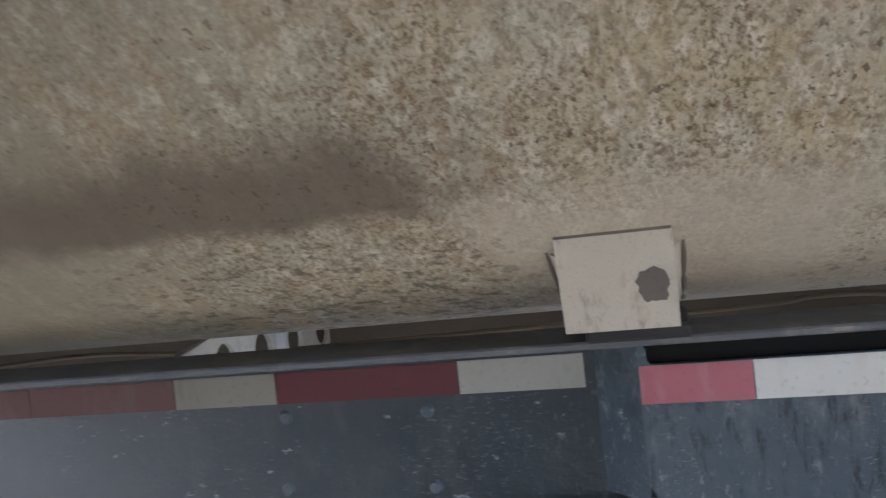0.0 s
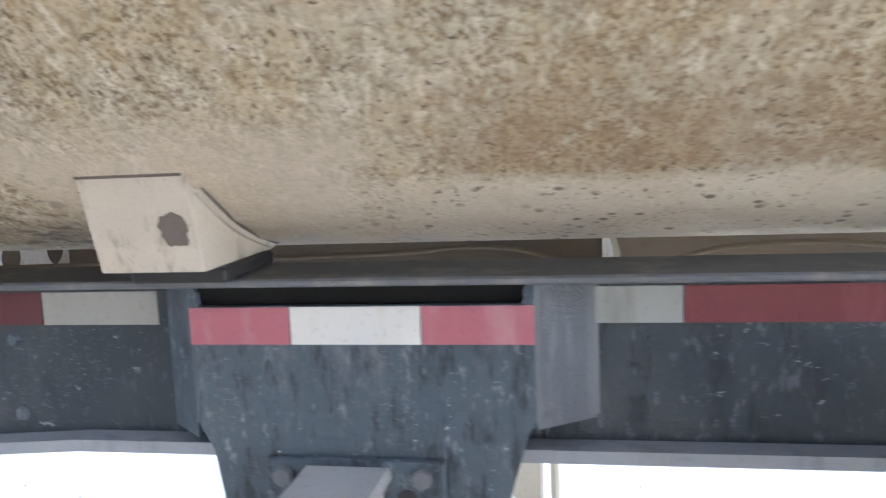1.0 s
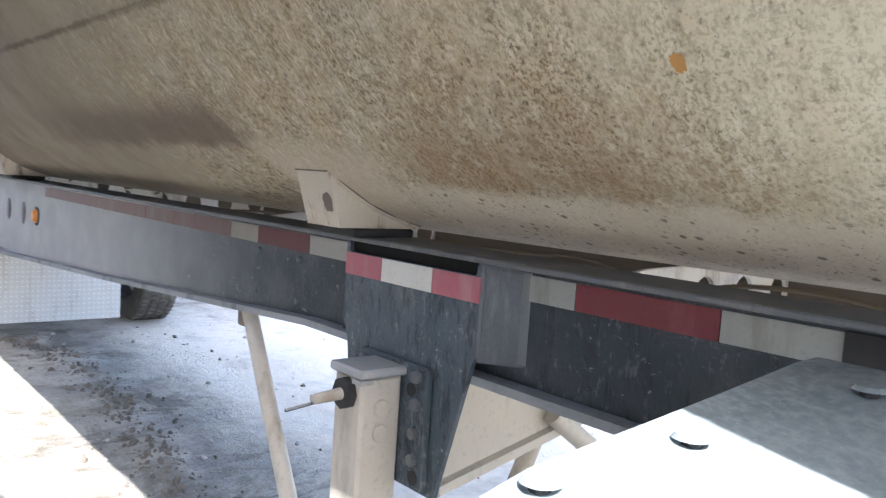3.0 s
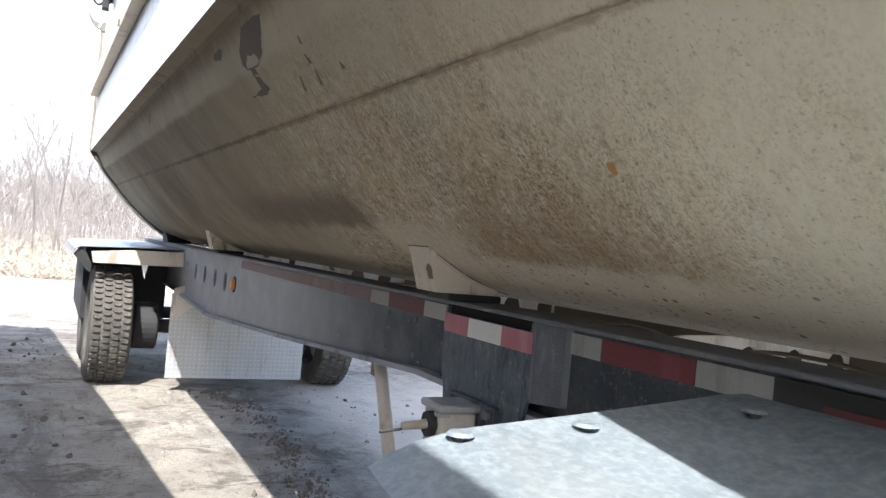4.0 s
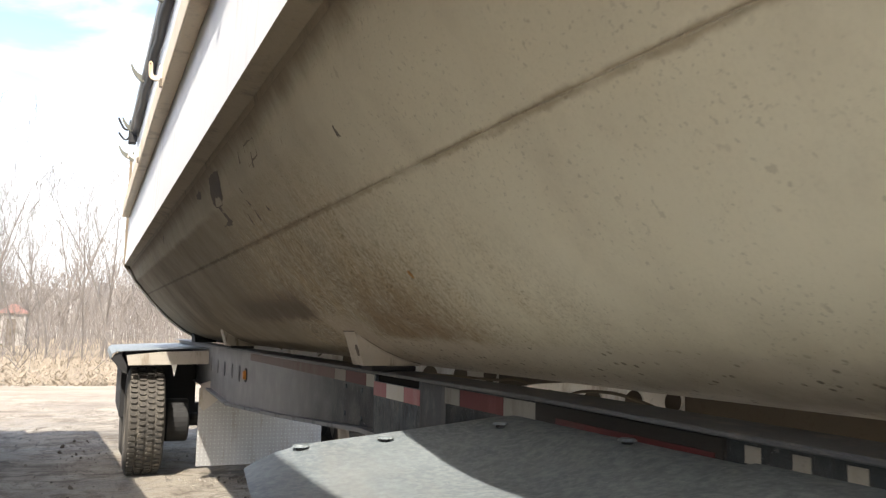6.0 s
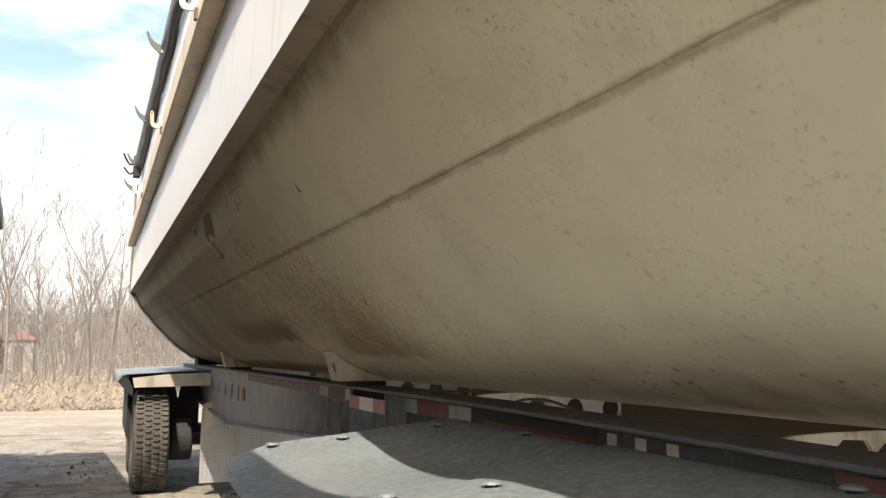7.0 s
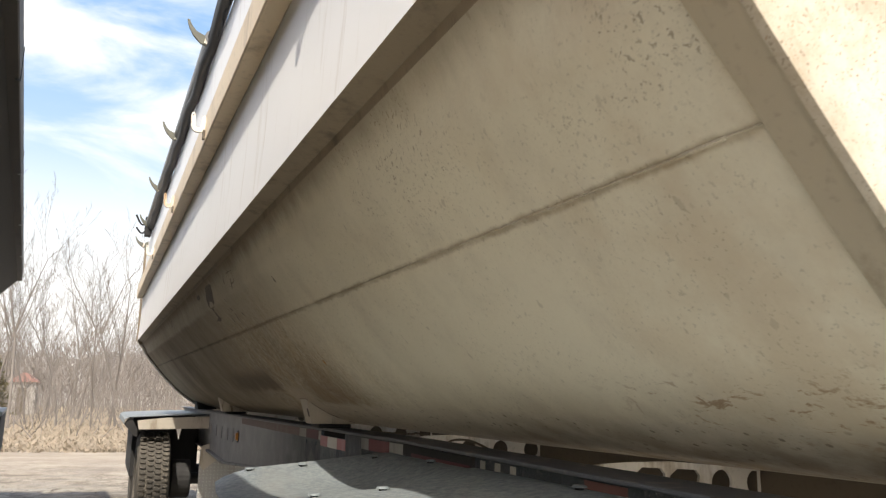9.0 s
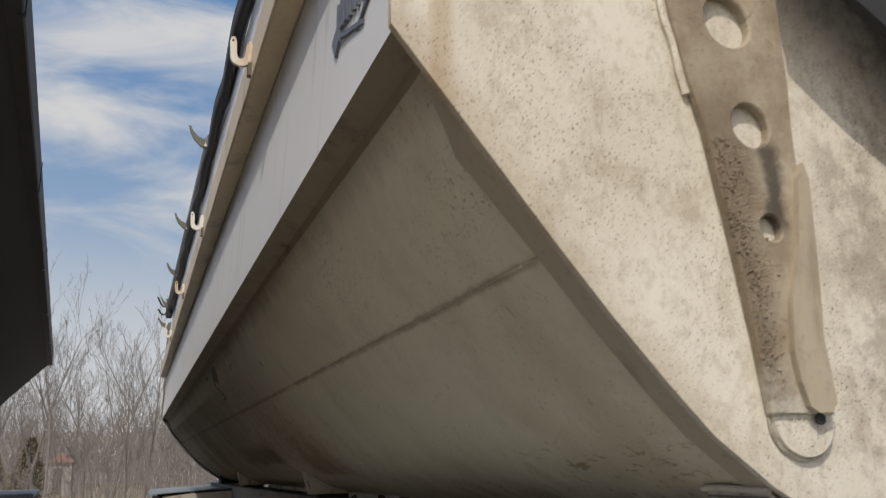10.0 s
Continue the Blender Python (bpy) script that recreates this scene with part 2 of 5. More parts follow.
def end_paint():
    n = Nodes("stained_end_paint")
    x, y, z = n.xyz()
    base = n.mix(n.ramp(n.noise(2.5, 7, 0.7), 0.3, 0.7), (0.72, 0.675, 0.565), (0.60, 0.545, 0.435))
    # thin grey-brown film, streaky and patchy, with clean paint showing between
    film = n.ramp(n.noise(13, 8, 0.75, n.pos(1, 1, 0.55), 0.5), 0.48, 0.68, 0, 0.5)
    base = n.mix(film, base, (0.40, 0.335, 0.24))
    mott = n.ramp(n.noise(42, 7, 0.75, n.pos(1, 1, 0.8)), 0.5, 0.64, 0, 0.4)
    base = n.mix(mott, base, (0.40, 0.335, 0.24))
    dirt = n.ramp(n.noise(5, 8, 0.75), 0.55, 0.68, 0, 0.5)
    base = n.mix(dirt, base, (0.33, 0.255, 0.17))
    # darker dirty patches to the inner side of the rib
    inner = n.math("MULTIPLY", n.ramp(y, 0.03, 0.14), n.ramp(n.noise(7, 7, 0.75), 0.44, 0.6))
    base = n.mix(n.math("MULTIPLY", inner, 0.62), base, (0.25, 0.205, 0.15))
    # brown run down from the outer top corner and grime along the curved edge
    run = n.math("MULTIPLY", n.ramp(n.math("ABSOLUTE", n.math("ADD", y, n.math("ADD", 0.555, n.math("MULTIPLY", n.noise(5, 4), 0.06)))), 0.005, 0.03, 1, 0), n.ramp(z, 1.72, 1.85))
    base = n.mix(n.math("MULTIPLY", run, 0.6), base, (0.40, 0.285, 0.155))
    edge = n.ramp(n.math("ADD", n.math("MULTIPLY", z, 0.777), n.math("ADD", y, n.math("MULTIPLY", n.noise(9, 7, 0.75), 0.16))), 0.87, 1.0, 1, 0)
    base = n.mix(n.math("MULTIPLY", edge, 0.6), base, (0.34, 0.25, 0.15))
    keep = n.ramp(n.noise(5, 4), 0.3, 0.5)
    spots = n.math("MULTIPLY", n.ramp(n.noise(230, 3, 0.55, n.pos(1, 1, 0.8)), 0.6, 0.66), keep)
    base = n.mix(n.math("MULTIPLY", spots, n.ramp(n.noise(3.5, 6, 0.7), 0.36, 0.6, 0.25, 0.85)), base, (0.13, 0.075, 0.042))
    rust = n.math("MULTIPLY", n.ramp(n.noise(120, 3, 0.5), 0.67, 0.71), keep)
    base = n.mix(n.math("MULTIPLY", rust, 0.7), base, (0.30, 0.16, 0.075))
    big = n.math("MULTIPLY", n.ramp(n.noise(30, 4, 0.6, n.pos(1, 1, 0.45)), 0.66, 0.72), n.ramp(n.noise(3, 4), 0.42, 0.56))
    base = n.mix(n.math("MULTIPLY", big, 0.5), base, (0.23, 0.175, 0.12))
    n.bump(n.math("ADD", n.noise(60, 5), n.math("MULTIPLY", rust, 0.5)), 0.18, 0.005)
    return n.done(base, n.ramp(n.noise(8, 5), 0.3, 0.7, 0.45, 0.7))


def rib_paint():
    n = Nodes("rusty_rib_paint")
    x, y, z = n.xyz()
    base = n.mix(n.ramp(n.noise(9, 7, 0.7), 0.35, 0.65), (0.42, 0.36, 0.26), (0.27, 0.212, 0.14))
    wob = n.math("MULTIPLY", n.noise(11, 6, 0.65), 0.08)
    # caked rusty grit down the outer edge, and a dark greasy run below the middle hole
    grit = n.math("MULTIPLY", n.ramp(n.math("ADD", y, wob), -0.055, 0.015, 1, 0), n.ramp(z, 1.82, 1.92, 1, 0.35))
    base = n.mix(n.math("MULTIPLY", grit, 0.75), base, n.mix(n.noise(70, 6, 0.75), (0.13, 0.09, 0.052), (0.30, 0.225, 0.145)))
    run = n.math("MULTIPLY", n.ramp(n.math("ABSOLUTE", n.math("ADD", y, n.math("SUBTRACT", wob, 0.015))), 0.006, 0.03, 1, 0), n.math("MULTIPLY", n.ramp(z, 1.62, 1.68), n.ramp(z, 1.78, 1.82, 1, 0)))
    base = n.mix(n.math("MULTIPLY", run, 0.9), base, (0.055, 0.043, 0.03))
    foot = n.ramp(z, 1.36, 1.46, 1, 0)
    base = n.mix(n.math("MULTIPLY", foot, n.ramp(n.noise(25, 5, 0.7), 0.4, 0.6, 0.3, 0.9)), base, (0.58, 0.535, 0.44))
    base = n.mix(n.ramp(n.noise(55, 4, 0.7), 0.56, 0.68, 0, 0.6), base, (0.19, 0.135, 0.08))
    n.bump(n.math("MULTIPLY", n.noise(85, 6, 0.75), n.math("ADD", grit, 0.25)), 0.8, 0.008)
    return n.done(base, 0.72)


def side_paint():
    n = Nodes("white_side_paint")
    x, y, z = n.xyz()
    base = n.mix(n.noise(1.2, 5), (0.76, 0.765, 0.765), (0.68, 0.68, 0.67))
    streak = n.ramp(n.noise(9, 6, 0.7, n.pos(1.2, 1, 0.12)), 0.54, 0.72, 0, 0.55)
    base = n.mix(streak, base, (0.4, 0.34, 0.26))
    n.bump(n.noise(30, 4), 0.05, 0.004)
    return n.done(base, 0.38)


def frame_paint(name="dusty_dark_frame_paint", k=0.42, worn=0.22):
    n = Nodes(name)
    x, y, z = n.xyz()
    base = n.mix(n.noise(3, 6, 0.65), tuple(k * v for v in (0.038, 0.061, 0.080)), tuple(k * v for v in (0.076, 0.099, 0.120)))
    dust = n.ramp(n.noise(10, 7, 0.7, n.pos(1, 1, 0.5)), 0.5, 0.72, 0, 0.15 + worn)
    base = n.mix(dust, base, tuple(k * v for v in (0.21, 0.215, 0.215)))
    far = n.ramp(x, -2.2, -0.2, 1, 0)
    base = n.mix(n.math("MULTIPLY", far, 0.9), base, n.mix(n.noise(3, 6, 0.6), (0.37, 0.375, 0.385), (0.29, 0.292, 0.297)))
    scuff = n.math("MULTIPLY", n.ramp(n.noise(34, 7, 0.75, n.pos(1.6, 1, 0.7)), 0.55, 0.64), n.ramp(x, -0.3, 0.0))
    base = n.mix(n.math("MULTIPLY", scuff, worn), base, (0.26, 0.275, 0.3))
    run = n.math("MULTIPLY", n.ramp(n.noise(26, 6, 0.7, n.pos(1.4, 1, 0.4)), 0.5, 0.62), n.ramp(x, -0.1, 0.05))
    base = n.mix(n.math("MULTIPLY", run, 0.8), base, (0.018, 0.022, 0.029))
    nick = n.math("MULTIPLY", n.ramp(n.noise(62, 5, 0.7, n.pos(0.6, 1, 1.2)), 0.62, 0.68), n.ramp(n.noise(7, 4), 0.42, 0.6))
    base = n.mix(n.math("MULTIPLY", nick, min(1.0, worn * 2.3)), base, (0.36, 0.38, 0.41))
    rub = n.math("MULTIPLY", n.ramp(n.noise(150, 6, 0.75, n.pos(0.5, 1, 1.3)), 0.54, 0.66), n.ramp(n.noise(4.5, 5, 0.7), 0.45, 0.6))
    base = n.mix(n.math("MULTIPLY", rub, min(0.8, worn * 1.7)), base, (0.19, 0.205, 0.222))
    n.bump(n.math("SUBTRACT", n.noise(55, 5, 0.65), n.math("MULTIPLY", run, 0.5)), 0.7, 0.005)
    return n.done(base, n.ramp(n.noise(7), 0.3, 0.7, 0.45, 0.7))


def galvanised():
    n = Nodes("galvanised_sheet")
    base = n.mix(n.ramp(n.noise(5, 6, 0.65), 0.35, 0.68), (0.205, 0.237, 0.25), (0.158, 0.187, 0.2))
    # crystalline spangle, fine flecks and a few dull rubbed patches
    span = n.math("MULTIPLY", n.ramp(n.cells(70), 0.05, 0.7), n.ramp(n.noise(55, 5, 0.7), 0.38, 0.62))
    base = n.mix(n.math("MULTIPLY", span, 0.62), base, (0.315, 0.348, 0.36))
    base = n.mix(n.ramp(n.noise(130, 4, 0.7), 0.56, 0.68, 0, 0.32), base, (0.125, 0.15, 0.165))
    base = n.mix(n.ramp(n.noise(260, 3, 0.6), 0.66, 0.72, 0, 0.7), base, (0.52, 0.55, 0.57))
    base = n.mix(n.ramp(n.noise(2.2, 7, 0.7, n.pos(0.5, 1.6, 1)), 0.52, 0.68, 0, 0.4), base, (0.27, 0.27, 0.255))
    n.bump(n.math("ADD", n.noise(6, 4), n.math("MULTIPLY", span, 0.06)), 0.14, 0.02)
    return n.done(base, n.ramp(n.noise(40, 5), 0.3, 0.7, 0.4, 0.62), 0.12)


def ground_mat():
    n = Nodes("gravel_dirt")
    x, y, z = n.xyz()
    base = n.mix(n.ramp(n.noise(0.6, 6, 0.6), 0.35, 0.65), (0.37, 0.33, 0.268), (0.47, 0.428, 0.356))
    base = n.mix(n.ramp(n.noise(2.6, 7, 0.7), 0.42, 0.64), base, (0.29, 0.254, 0.203))
    wet = n.ramp(n.noise(1.1, 6, 0.65, n.pos(1.2, 0.6, 1)), 0.54, 0.68, 0, 0.7)
    base = n.mix(wet, base, (0.105, 0.085, 0.062))
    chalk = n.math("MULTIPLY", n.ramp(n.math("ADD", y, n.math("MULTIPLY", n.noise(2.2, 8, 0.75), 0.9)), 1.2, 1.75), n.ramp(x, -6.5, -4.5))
    # paler ground ahead, out of view, added to bounce light onto the tub
    dry = n.ramp(n.math("ADD", x, n.math("MULTIPLY", n.noise(0.8, 6, 0.65), 1.6)), 1.4, 3.0)
    # mud drawn out crosswise by turning wheels, and lengthwise in the ruts
    for scale, vec, k in ((2.2, n.pos(1.35, 0.6, 1), 0.75), (1.7, n.pos(0.55, 1.4, 1), 0.6)):
        smear = n.ramp(n.noise(scale, 8, 0.78, vec, 0.7), 0.51, 0.62, 0, k)
        base = n.mix(smear, base, n.mix(n.noise(25, 5, 0.7), (0.075, 0.06, 0.044), (0.15, 0.125, 0.095)))
    # bluish grey gravel in loose streaks
    bed = n.ramp(n.noise(1.5, 7, 0.7, n.pos(1.5, 0.5, 1), 0.5), 0.48, 0.6)
    base = n.mix(n.math("MULTIPLY", bed, 0.35), base, (0.30, 0.29, 0.275))
    for scale, k in ((34, 0.85), (75, 0.75)):
        grain = n.ramp(n.cells(scale), 0.12, 0.32, 1, 0)
        base = n.mix(n.math("MULTIPLY", n.math("MULTIPLY", grain, n.ramp(n.noise(scale * 0.31, 4, 0.6), 0.46, 0.56)), n.math("MULTIPLY_ADD", bed, 0.7, 0.12)), base, (0.50 * k, 0.485 * k, 0.455 * k))
    base = n.mix(n.ramp(n.noise(60, 6, 0.75), 0.53, 0.66, 0, 0.6), base, (0.11, 0.09, 0.068))
    base = n.mix(n.ramp(n.noise(14, 7, 0.75, n.pos(1.3, 0.7, 1)), 0.54, 0.64, 0, 0.5), base, (0.135, 0.112, 0.085))
    road = n.math("MULTIPLY", n.ramp(x, -18.5, -8.5, 1, 0), 0.85)
    base = n.mix(road, base, n.mix(n.ramp(n.noise(0.8, 6, 0.65, n.pos(1.6, 0.5, 1)), 0.35, 0.65), (0.43, 0.37, 0.295), (0.32, 0.27, 0.212)))
    straw = n.ramp(n.math("ADD", x, n.math("MULTIPLY", n.noise(0.4, 4), 2.5)), -18.6, -17.6, 1, 0)
    base = n.mix(straw, base, n.mix(n.noise(2, 6, 0.7), (0.40, 0.33, 0.235), (0.27, 0.22, 0.155)))
    h = n.math("ADD", n.noise(9, 9, 0.78), n.math("MULTIPLY", n.ramp(n.cells(34), 0.0, 0.4, 1, 0), n.math("MULTIPLY", bed, 0.35)))
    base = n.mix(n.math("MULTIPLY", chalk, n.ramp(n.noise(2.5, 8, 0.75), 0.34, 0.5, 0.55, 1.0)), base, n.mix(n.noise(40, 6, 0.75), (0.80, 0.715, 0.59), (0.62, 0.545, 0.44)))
    base = n.mix(n.math("MULTIPLY", dry, 0.8), base, n.mix(n.noise(5, 6, 0.7), (0.60, 0.545, 0.445), (0.48, 0.43, 0.345)))
    n.bump(h, 0.9, 0.05)
    return n.done(base, 0.95)


M = {
    "tub": tub_paint(), "end": end_paint(), "rib": rib_paint(), "side": side_paint(), "frame": frame_paint(), "hanger": frame_paint("scuffed_blue_grey_frame_paint", 0.95, 0.45),
    "zinc": galvanised(), "ground": ground_mat(),
    "cream": grainy("cream_rail_paint", (0.70, 0.585, 0.41), (0.62, 0.51, 0.355), 10, 0.5, streak=(0.36, 0.28, 0.18)),
    "dust": grainy("dusty_beige_paint", (0.53, 0.495, 0.43), (0.43, 0.395, 0.335), 18, 0.6, streak=(0.29, 0.245, 0.185)),
    "seam": grainy("dirty_weld_bead", (0.24, 0.195, 0.14), (0.15, 0.12, 0.09), 30, 0.7, streak=(0.33, 0.28, 0.21)),
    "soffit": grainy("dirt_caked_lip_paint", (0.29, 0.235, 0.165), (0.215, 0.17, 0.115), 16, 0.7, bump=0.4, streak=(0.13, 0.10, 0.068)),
    "strip": grainy("dusty_edge_strip_paint", (0.45, 0.385, 0.28), (0.36, 0.30, 0.21), 16, 0.6, bump=0.3, streak=(0.22, 0.175, 0.115)),
    "cross": grainy("pale_crossmember_paint", (0.82, 0.81, 0.78), (0.72, 0.70, 0.65), 14, 0.55, streak=(0.36, 0.3, 0.23)),
    "grey": grainy("grey_gearbox_paint", (0.34, 0.35, 0.35), (0.26, 0.27, 0.27), 25, 0.5, streak=(0.4, 0.36, 0.3)),
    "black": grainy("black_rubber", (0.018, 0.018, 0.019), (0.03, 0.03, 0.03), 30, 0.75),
    "tyre": grainy("dusty_tyre_rubber", (0.05, 0.047, 0.043), (0.10, 0.09, 0.075), 22, 0.85, bump=0.3, streak=(0.15, 0.135, 0.11)),
    "red": grainy("red_reflective_tape", (0.095, 0.014, 0.019), (0.075, 0.012, 0.016), 30, 0.55, streak=(0.07, 0.022, 0.024)),
    "bright_red": grainy("clean_red_tape", (0.35, 0.085, 0.115), (0.29, 0.07, 0.095), 30, 0.35, streak=(0.36, 0.16, 0.18)),
    "mid_red": grainy("worn_red_tape", (0.15, 0.011, 0.02), (0.12, 0.010, 0.017), 30, 0.5, streak=(0.17, 0.03, 0.04)),
    "ledge": grainy("dust_covered_frame_paint", (0.27, 0.28, 0.295), (0.19, 0.20, 0.215), 20, 0.7, streak=(0.12, 0.125, 0.135)),
    "gusset": grainy("scuffed_grey_frame_paint", (0.115, 0.125, 0.138), (0.075, 0.083, 0.094), 60, 0.6, bump=0.9, streak=(0.17, 0.178, 0.188)),
    "flange": grainy("dusty_grey_flange_paint", (0.135, 0.142, 0.152), (0.092, 0.098, 0.107), 24, 0.6, bump=0.4, streak=(0.21, 0.2, 0.185)),
    "void": grainy("gap_shade_black", (0.003, 0.003, 0.003), (0.002, 0.002, 0.002), 20, 0.95),
    "white": grainy("white_reflective_tape", (0.58, 0.575, 0.55), (0.50, 0.495, 0.46), 30, 0.35, streak=(0.5, 0.47, 0.4)),
    "dull": grainy("dirty_white_tape", (0.34, 0.335, 0.31), (0.27, 0.265, 0.243), 30, 0.45, streak=(0.27, 0.255, 0.215)),
    "grey_tape": grainy("dusty_grey_tape", (0.31, 0.32, 0.305), (0.25, 0.258, 0.245), 30, 0.45, streak=(0.2, 0.2, 0.185)),
    "wedge": grainy("smudged_beige_paint", (0.56, 0.51, 0.425), (0.46, 0.405, 0.325), 60, 0.6, bump=0.4, streak=(0.20, 0.155, 0.105)),
    "grimy": grainy("grimy_tape", (0.25, 0.235, 0.2), (0.19, 0.175, 0.145), 30, 0.5, streak=(0.15, 0.135, 0.11)),
    "rubber": grainy("brown_dusty_rubber", (0.13, 0.105, 0.078), (0.09, 0.073, 0.055), 20, 0.85),
    "steel": grainy("weathered_steel", (0.42, 0.41, 0.39), (0.3, 0.28, 0.25), 40, 0.45, 0.5, streak=(0.2, 0.14, 0.09)),
    "lug": grainy("worn_bright_aluminium", (0.55, 0.55, 0.535), (0.46, 0.46, 0.445), 25, 0.45, 0.3),
    "faded": grainy("faded_brown_red_tape", (0.12, 0.05, 0.045), (0.09, 0.042, 0.038), 25, 0.5, streak=(0.12, 0.09, 0.08)),
    "plate": grainy("bare_tread_plate", (0.44, 0.44, 0.43), (0.35, 0.35, 0.34), 25, 0.5, 0.3, streak=(0.33, 0.31, 0.28)),
    "amber": grainy("amber_lens", (0.62, 0.24, 0.03), (0.5, 0.18, 0.02), 30, 0.3),
    "rust": grainy("orange_rust", (0.46, 0.25, 0.07), (0.34, 0.165, 0.05), 50, 0.85),
    "mud": grainy("dark_mud_stain", (0.125, 0.103, 0.088), (0.165, 0.138, 0.118), 40, 0.8),
    "tarp": grainy("black_tarp", (0.02, 0.021, 0.024), (0.035, 0.036, 0.04), 20, 0.55),
    "pipe": grainy("grey_tarp_tube", (0.22, 0.225, 0.225), (0.16, 0.165, 0.165), 15, 0.4, 0.3),
    "arm": grainy("olive_grey_arm", (0.15, 0.15, 0.115), (0.10, 0.10, 0.08), 20, 0.55),
    "ivory": grainy("ivory_cleat_paint", (0.76, 0.74, 0.68), (0.66, 0.63, 0.55), 20, 0.45, streak=(0.45, 0.27, 0.12)),
    "ink": grainy("navy_lettering", (0.11, 0.125, 0.155), (0.16, 0.175, 0.205), 20, 0.45),
    # woods tone paled, with distance haze mixed into the colour
    "rise": grainy("haze_pale_woods", (0.43, 0.415, 0.39), (0.34, 0.325, 0.30), 4, 0.95, bump=0.5, streak=(0.5, 0.485, 0.455)),
    "bark": grainy("grey_bark", (0.2, 0.182, 0.166), (0.135, 0.121, 0.11), 6, 0.9),
    "twig": grainy("pale_twigs", (0.235, 0.212, 0.19), (0.165, 0.147, 0.131), 4, 0.9),
    "straw": grainy("dry_straw", (0.37, 0.312, 0.235), (0.27, 0.222, 0.165), 1.5, 0.9),
    "cedar": grainy("dry_olive_evergreen", (0.10, 0.095, 0.045), (0.15, 0.12, 0.06), 3, 0.9),
    "clod": grainy("dark_brown_clods", (0.15, 0.125, 0.098), (0.095, 0.079, 0.062), 30, 0.95, bump=0.5),
    "stone": grainy("grey_gravel", (0.36, 0.33, 0.29), (0.22, 0.2, 0.175), 30, 0.9),
    "brown": grainy("brown_dusty_steel", (0.145, 0.119, 0.089), (0.10, 0.083, 0.062), 12, 0.75),
    # near black: the parked flank's shade is put into its colour
    "shade": grainy("shade_darkened_trailer_paint", (0.013, 0.012, 0.011), (0.009, 0.009, 0.008), 6, 0.8),
    "pale": grainy("grey_brown_trailer_paint", (0.06, 0.056, 0.05), (0.042, 0.039, 0.035), 4, 0.65, streak=(0.03, 0.027, 0.024)),
    "roof": grainy("faded_red_roof", (0.40, 0.235, 0.205), (0.33, 0.18, 0.155), 3, 0.7),
    "wire": grainy("tan_dusty_hose", (0.22, 0.178, 0.125), (0.16, 0.13, 0.092), 40, 0.7),
}


# ---- mesh helpers ----
def thing(name, label, category, at=(0, 0, 0), group="", kind=""):
    ob = new(name)
    ob.location = at
    return tagged(ob, label, category, group, kind)


def mesh_of(name, bm, material, bevel=0.0, smooth=False):
    if bevel:
        bmesh.ops.bevel(bm, geom=[e for e in bm.edges if e.is_manifold and e.calc_face_angle(0) > 0.5], offset=bevel, segments=1, affect="EDGES", clamp_overlap=True)
    bmesh.ops.recalc_face_normals(bm, faces=bm.faces)
    me = bpy.data.meshes.new(name)
    bm.to_mesh(me)
    bm.free()
    me.materials.append(material)
    if smooth:
        me.shade_smooth()
        me.set_sharp_from_angle(angle=radians(38))
    return me


def part(name, bm, material, parent, label="", bevel=0.0, smooth=False):
    ob = new(name, mesh_of(name, bm, M[material], bevel, smooth))
    if parent:
        ob.parent = parent
        root = parent
        shift = Vector(parent.location)
        while root.parent:
            root = root.parent
            shift = shift + Vector(root.location)
        ob.data.transform(Matrix.Translation(-shift))
    return tagged(ob, label)


def box(x0, x1, y0, y1, z0, z1, bm=None):
    bm = bm or bmesh.new()
    m = Matrix.LocRotScale(((x0 + x1) / 2, (y0 + y1) / 2, (z0 + z1) / 2), None, (abs(x1 - x0), abs(y1 - y0), abs(z1 - z0)))
    bmesh.ops.create_cube(bm, size=1.0, matrix=m)
    return bm


def prism(points, axis, a, b, bm=None):
    """A polygon of two coordinates, pushed along axis from a to b."""
    bm = bm or bmesh.new()
    def at(p, v):
        return {"x": (v, p[0], p[1]), "y": (p[0], v, p[1]), "z": (p[0], p[1], v)}[axis]
    lo = [bm.verts.new(at(p, a)) for p in points]
    hi = [bm.verts.new(at(p, b)) for p in points]
    bm.faces.new(lo)
    bm.faces.new(hi[::-1])
    for i in range(len(points)):
        j = (i + 1) % len(points)
        bm.faces.new((lo[j], lo[i], hi[i], hi[j]))
    return bm


def rod(p, q, r, bm=None, sides=12, r2=None):
    bm = bm or bmesh.new()
    p, q = Vector(p), Vector(q)
    m = Matrix.Translation((p + q) / 2) @ (q - p).to_track_quat("Z", "Y").to_matrix().to_4x4()
    bmesh.ops.create_cone(bm, cap_ends=True, segments=sides, radius1=r, radius2=r if r2 is None else r2, depth=(q - p).length, matrix=m)
    return bm


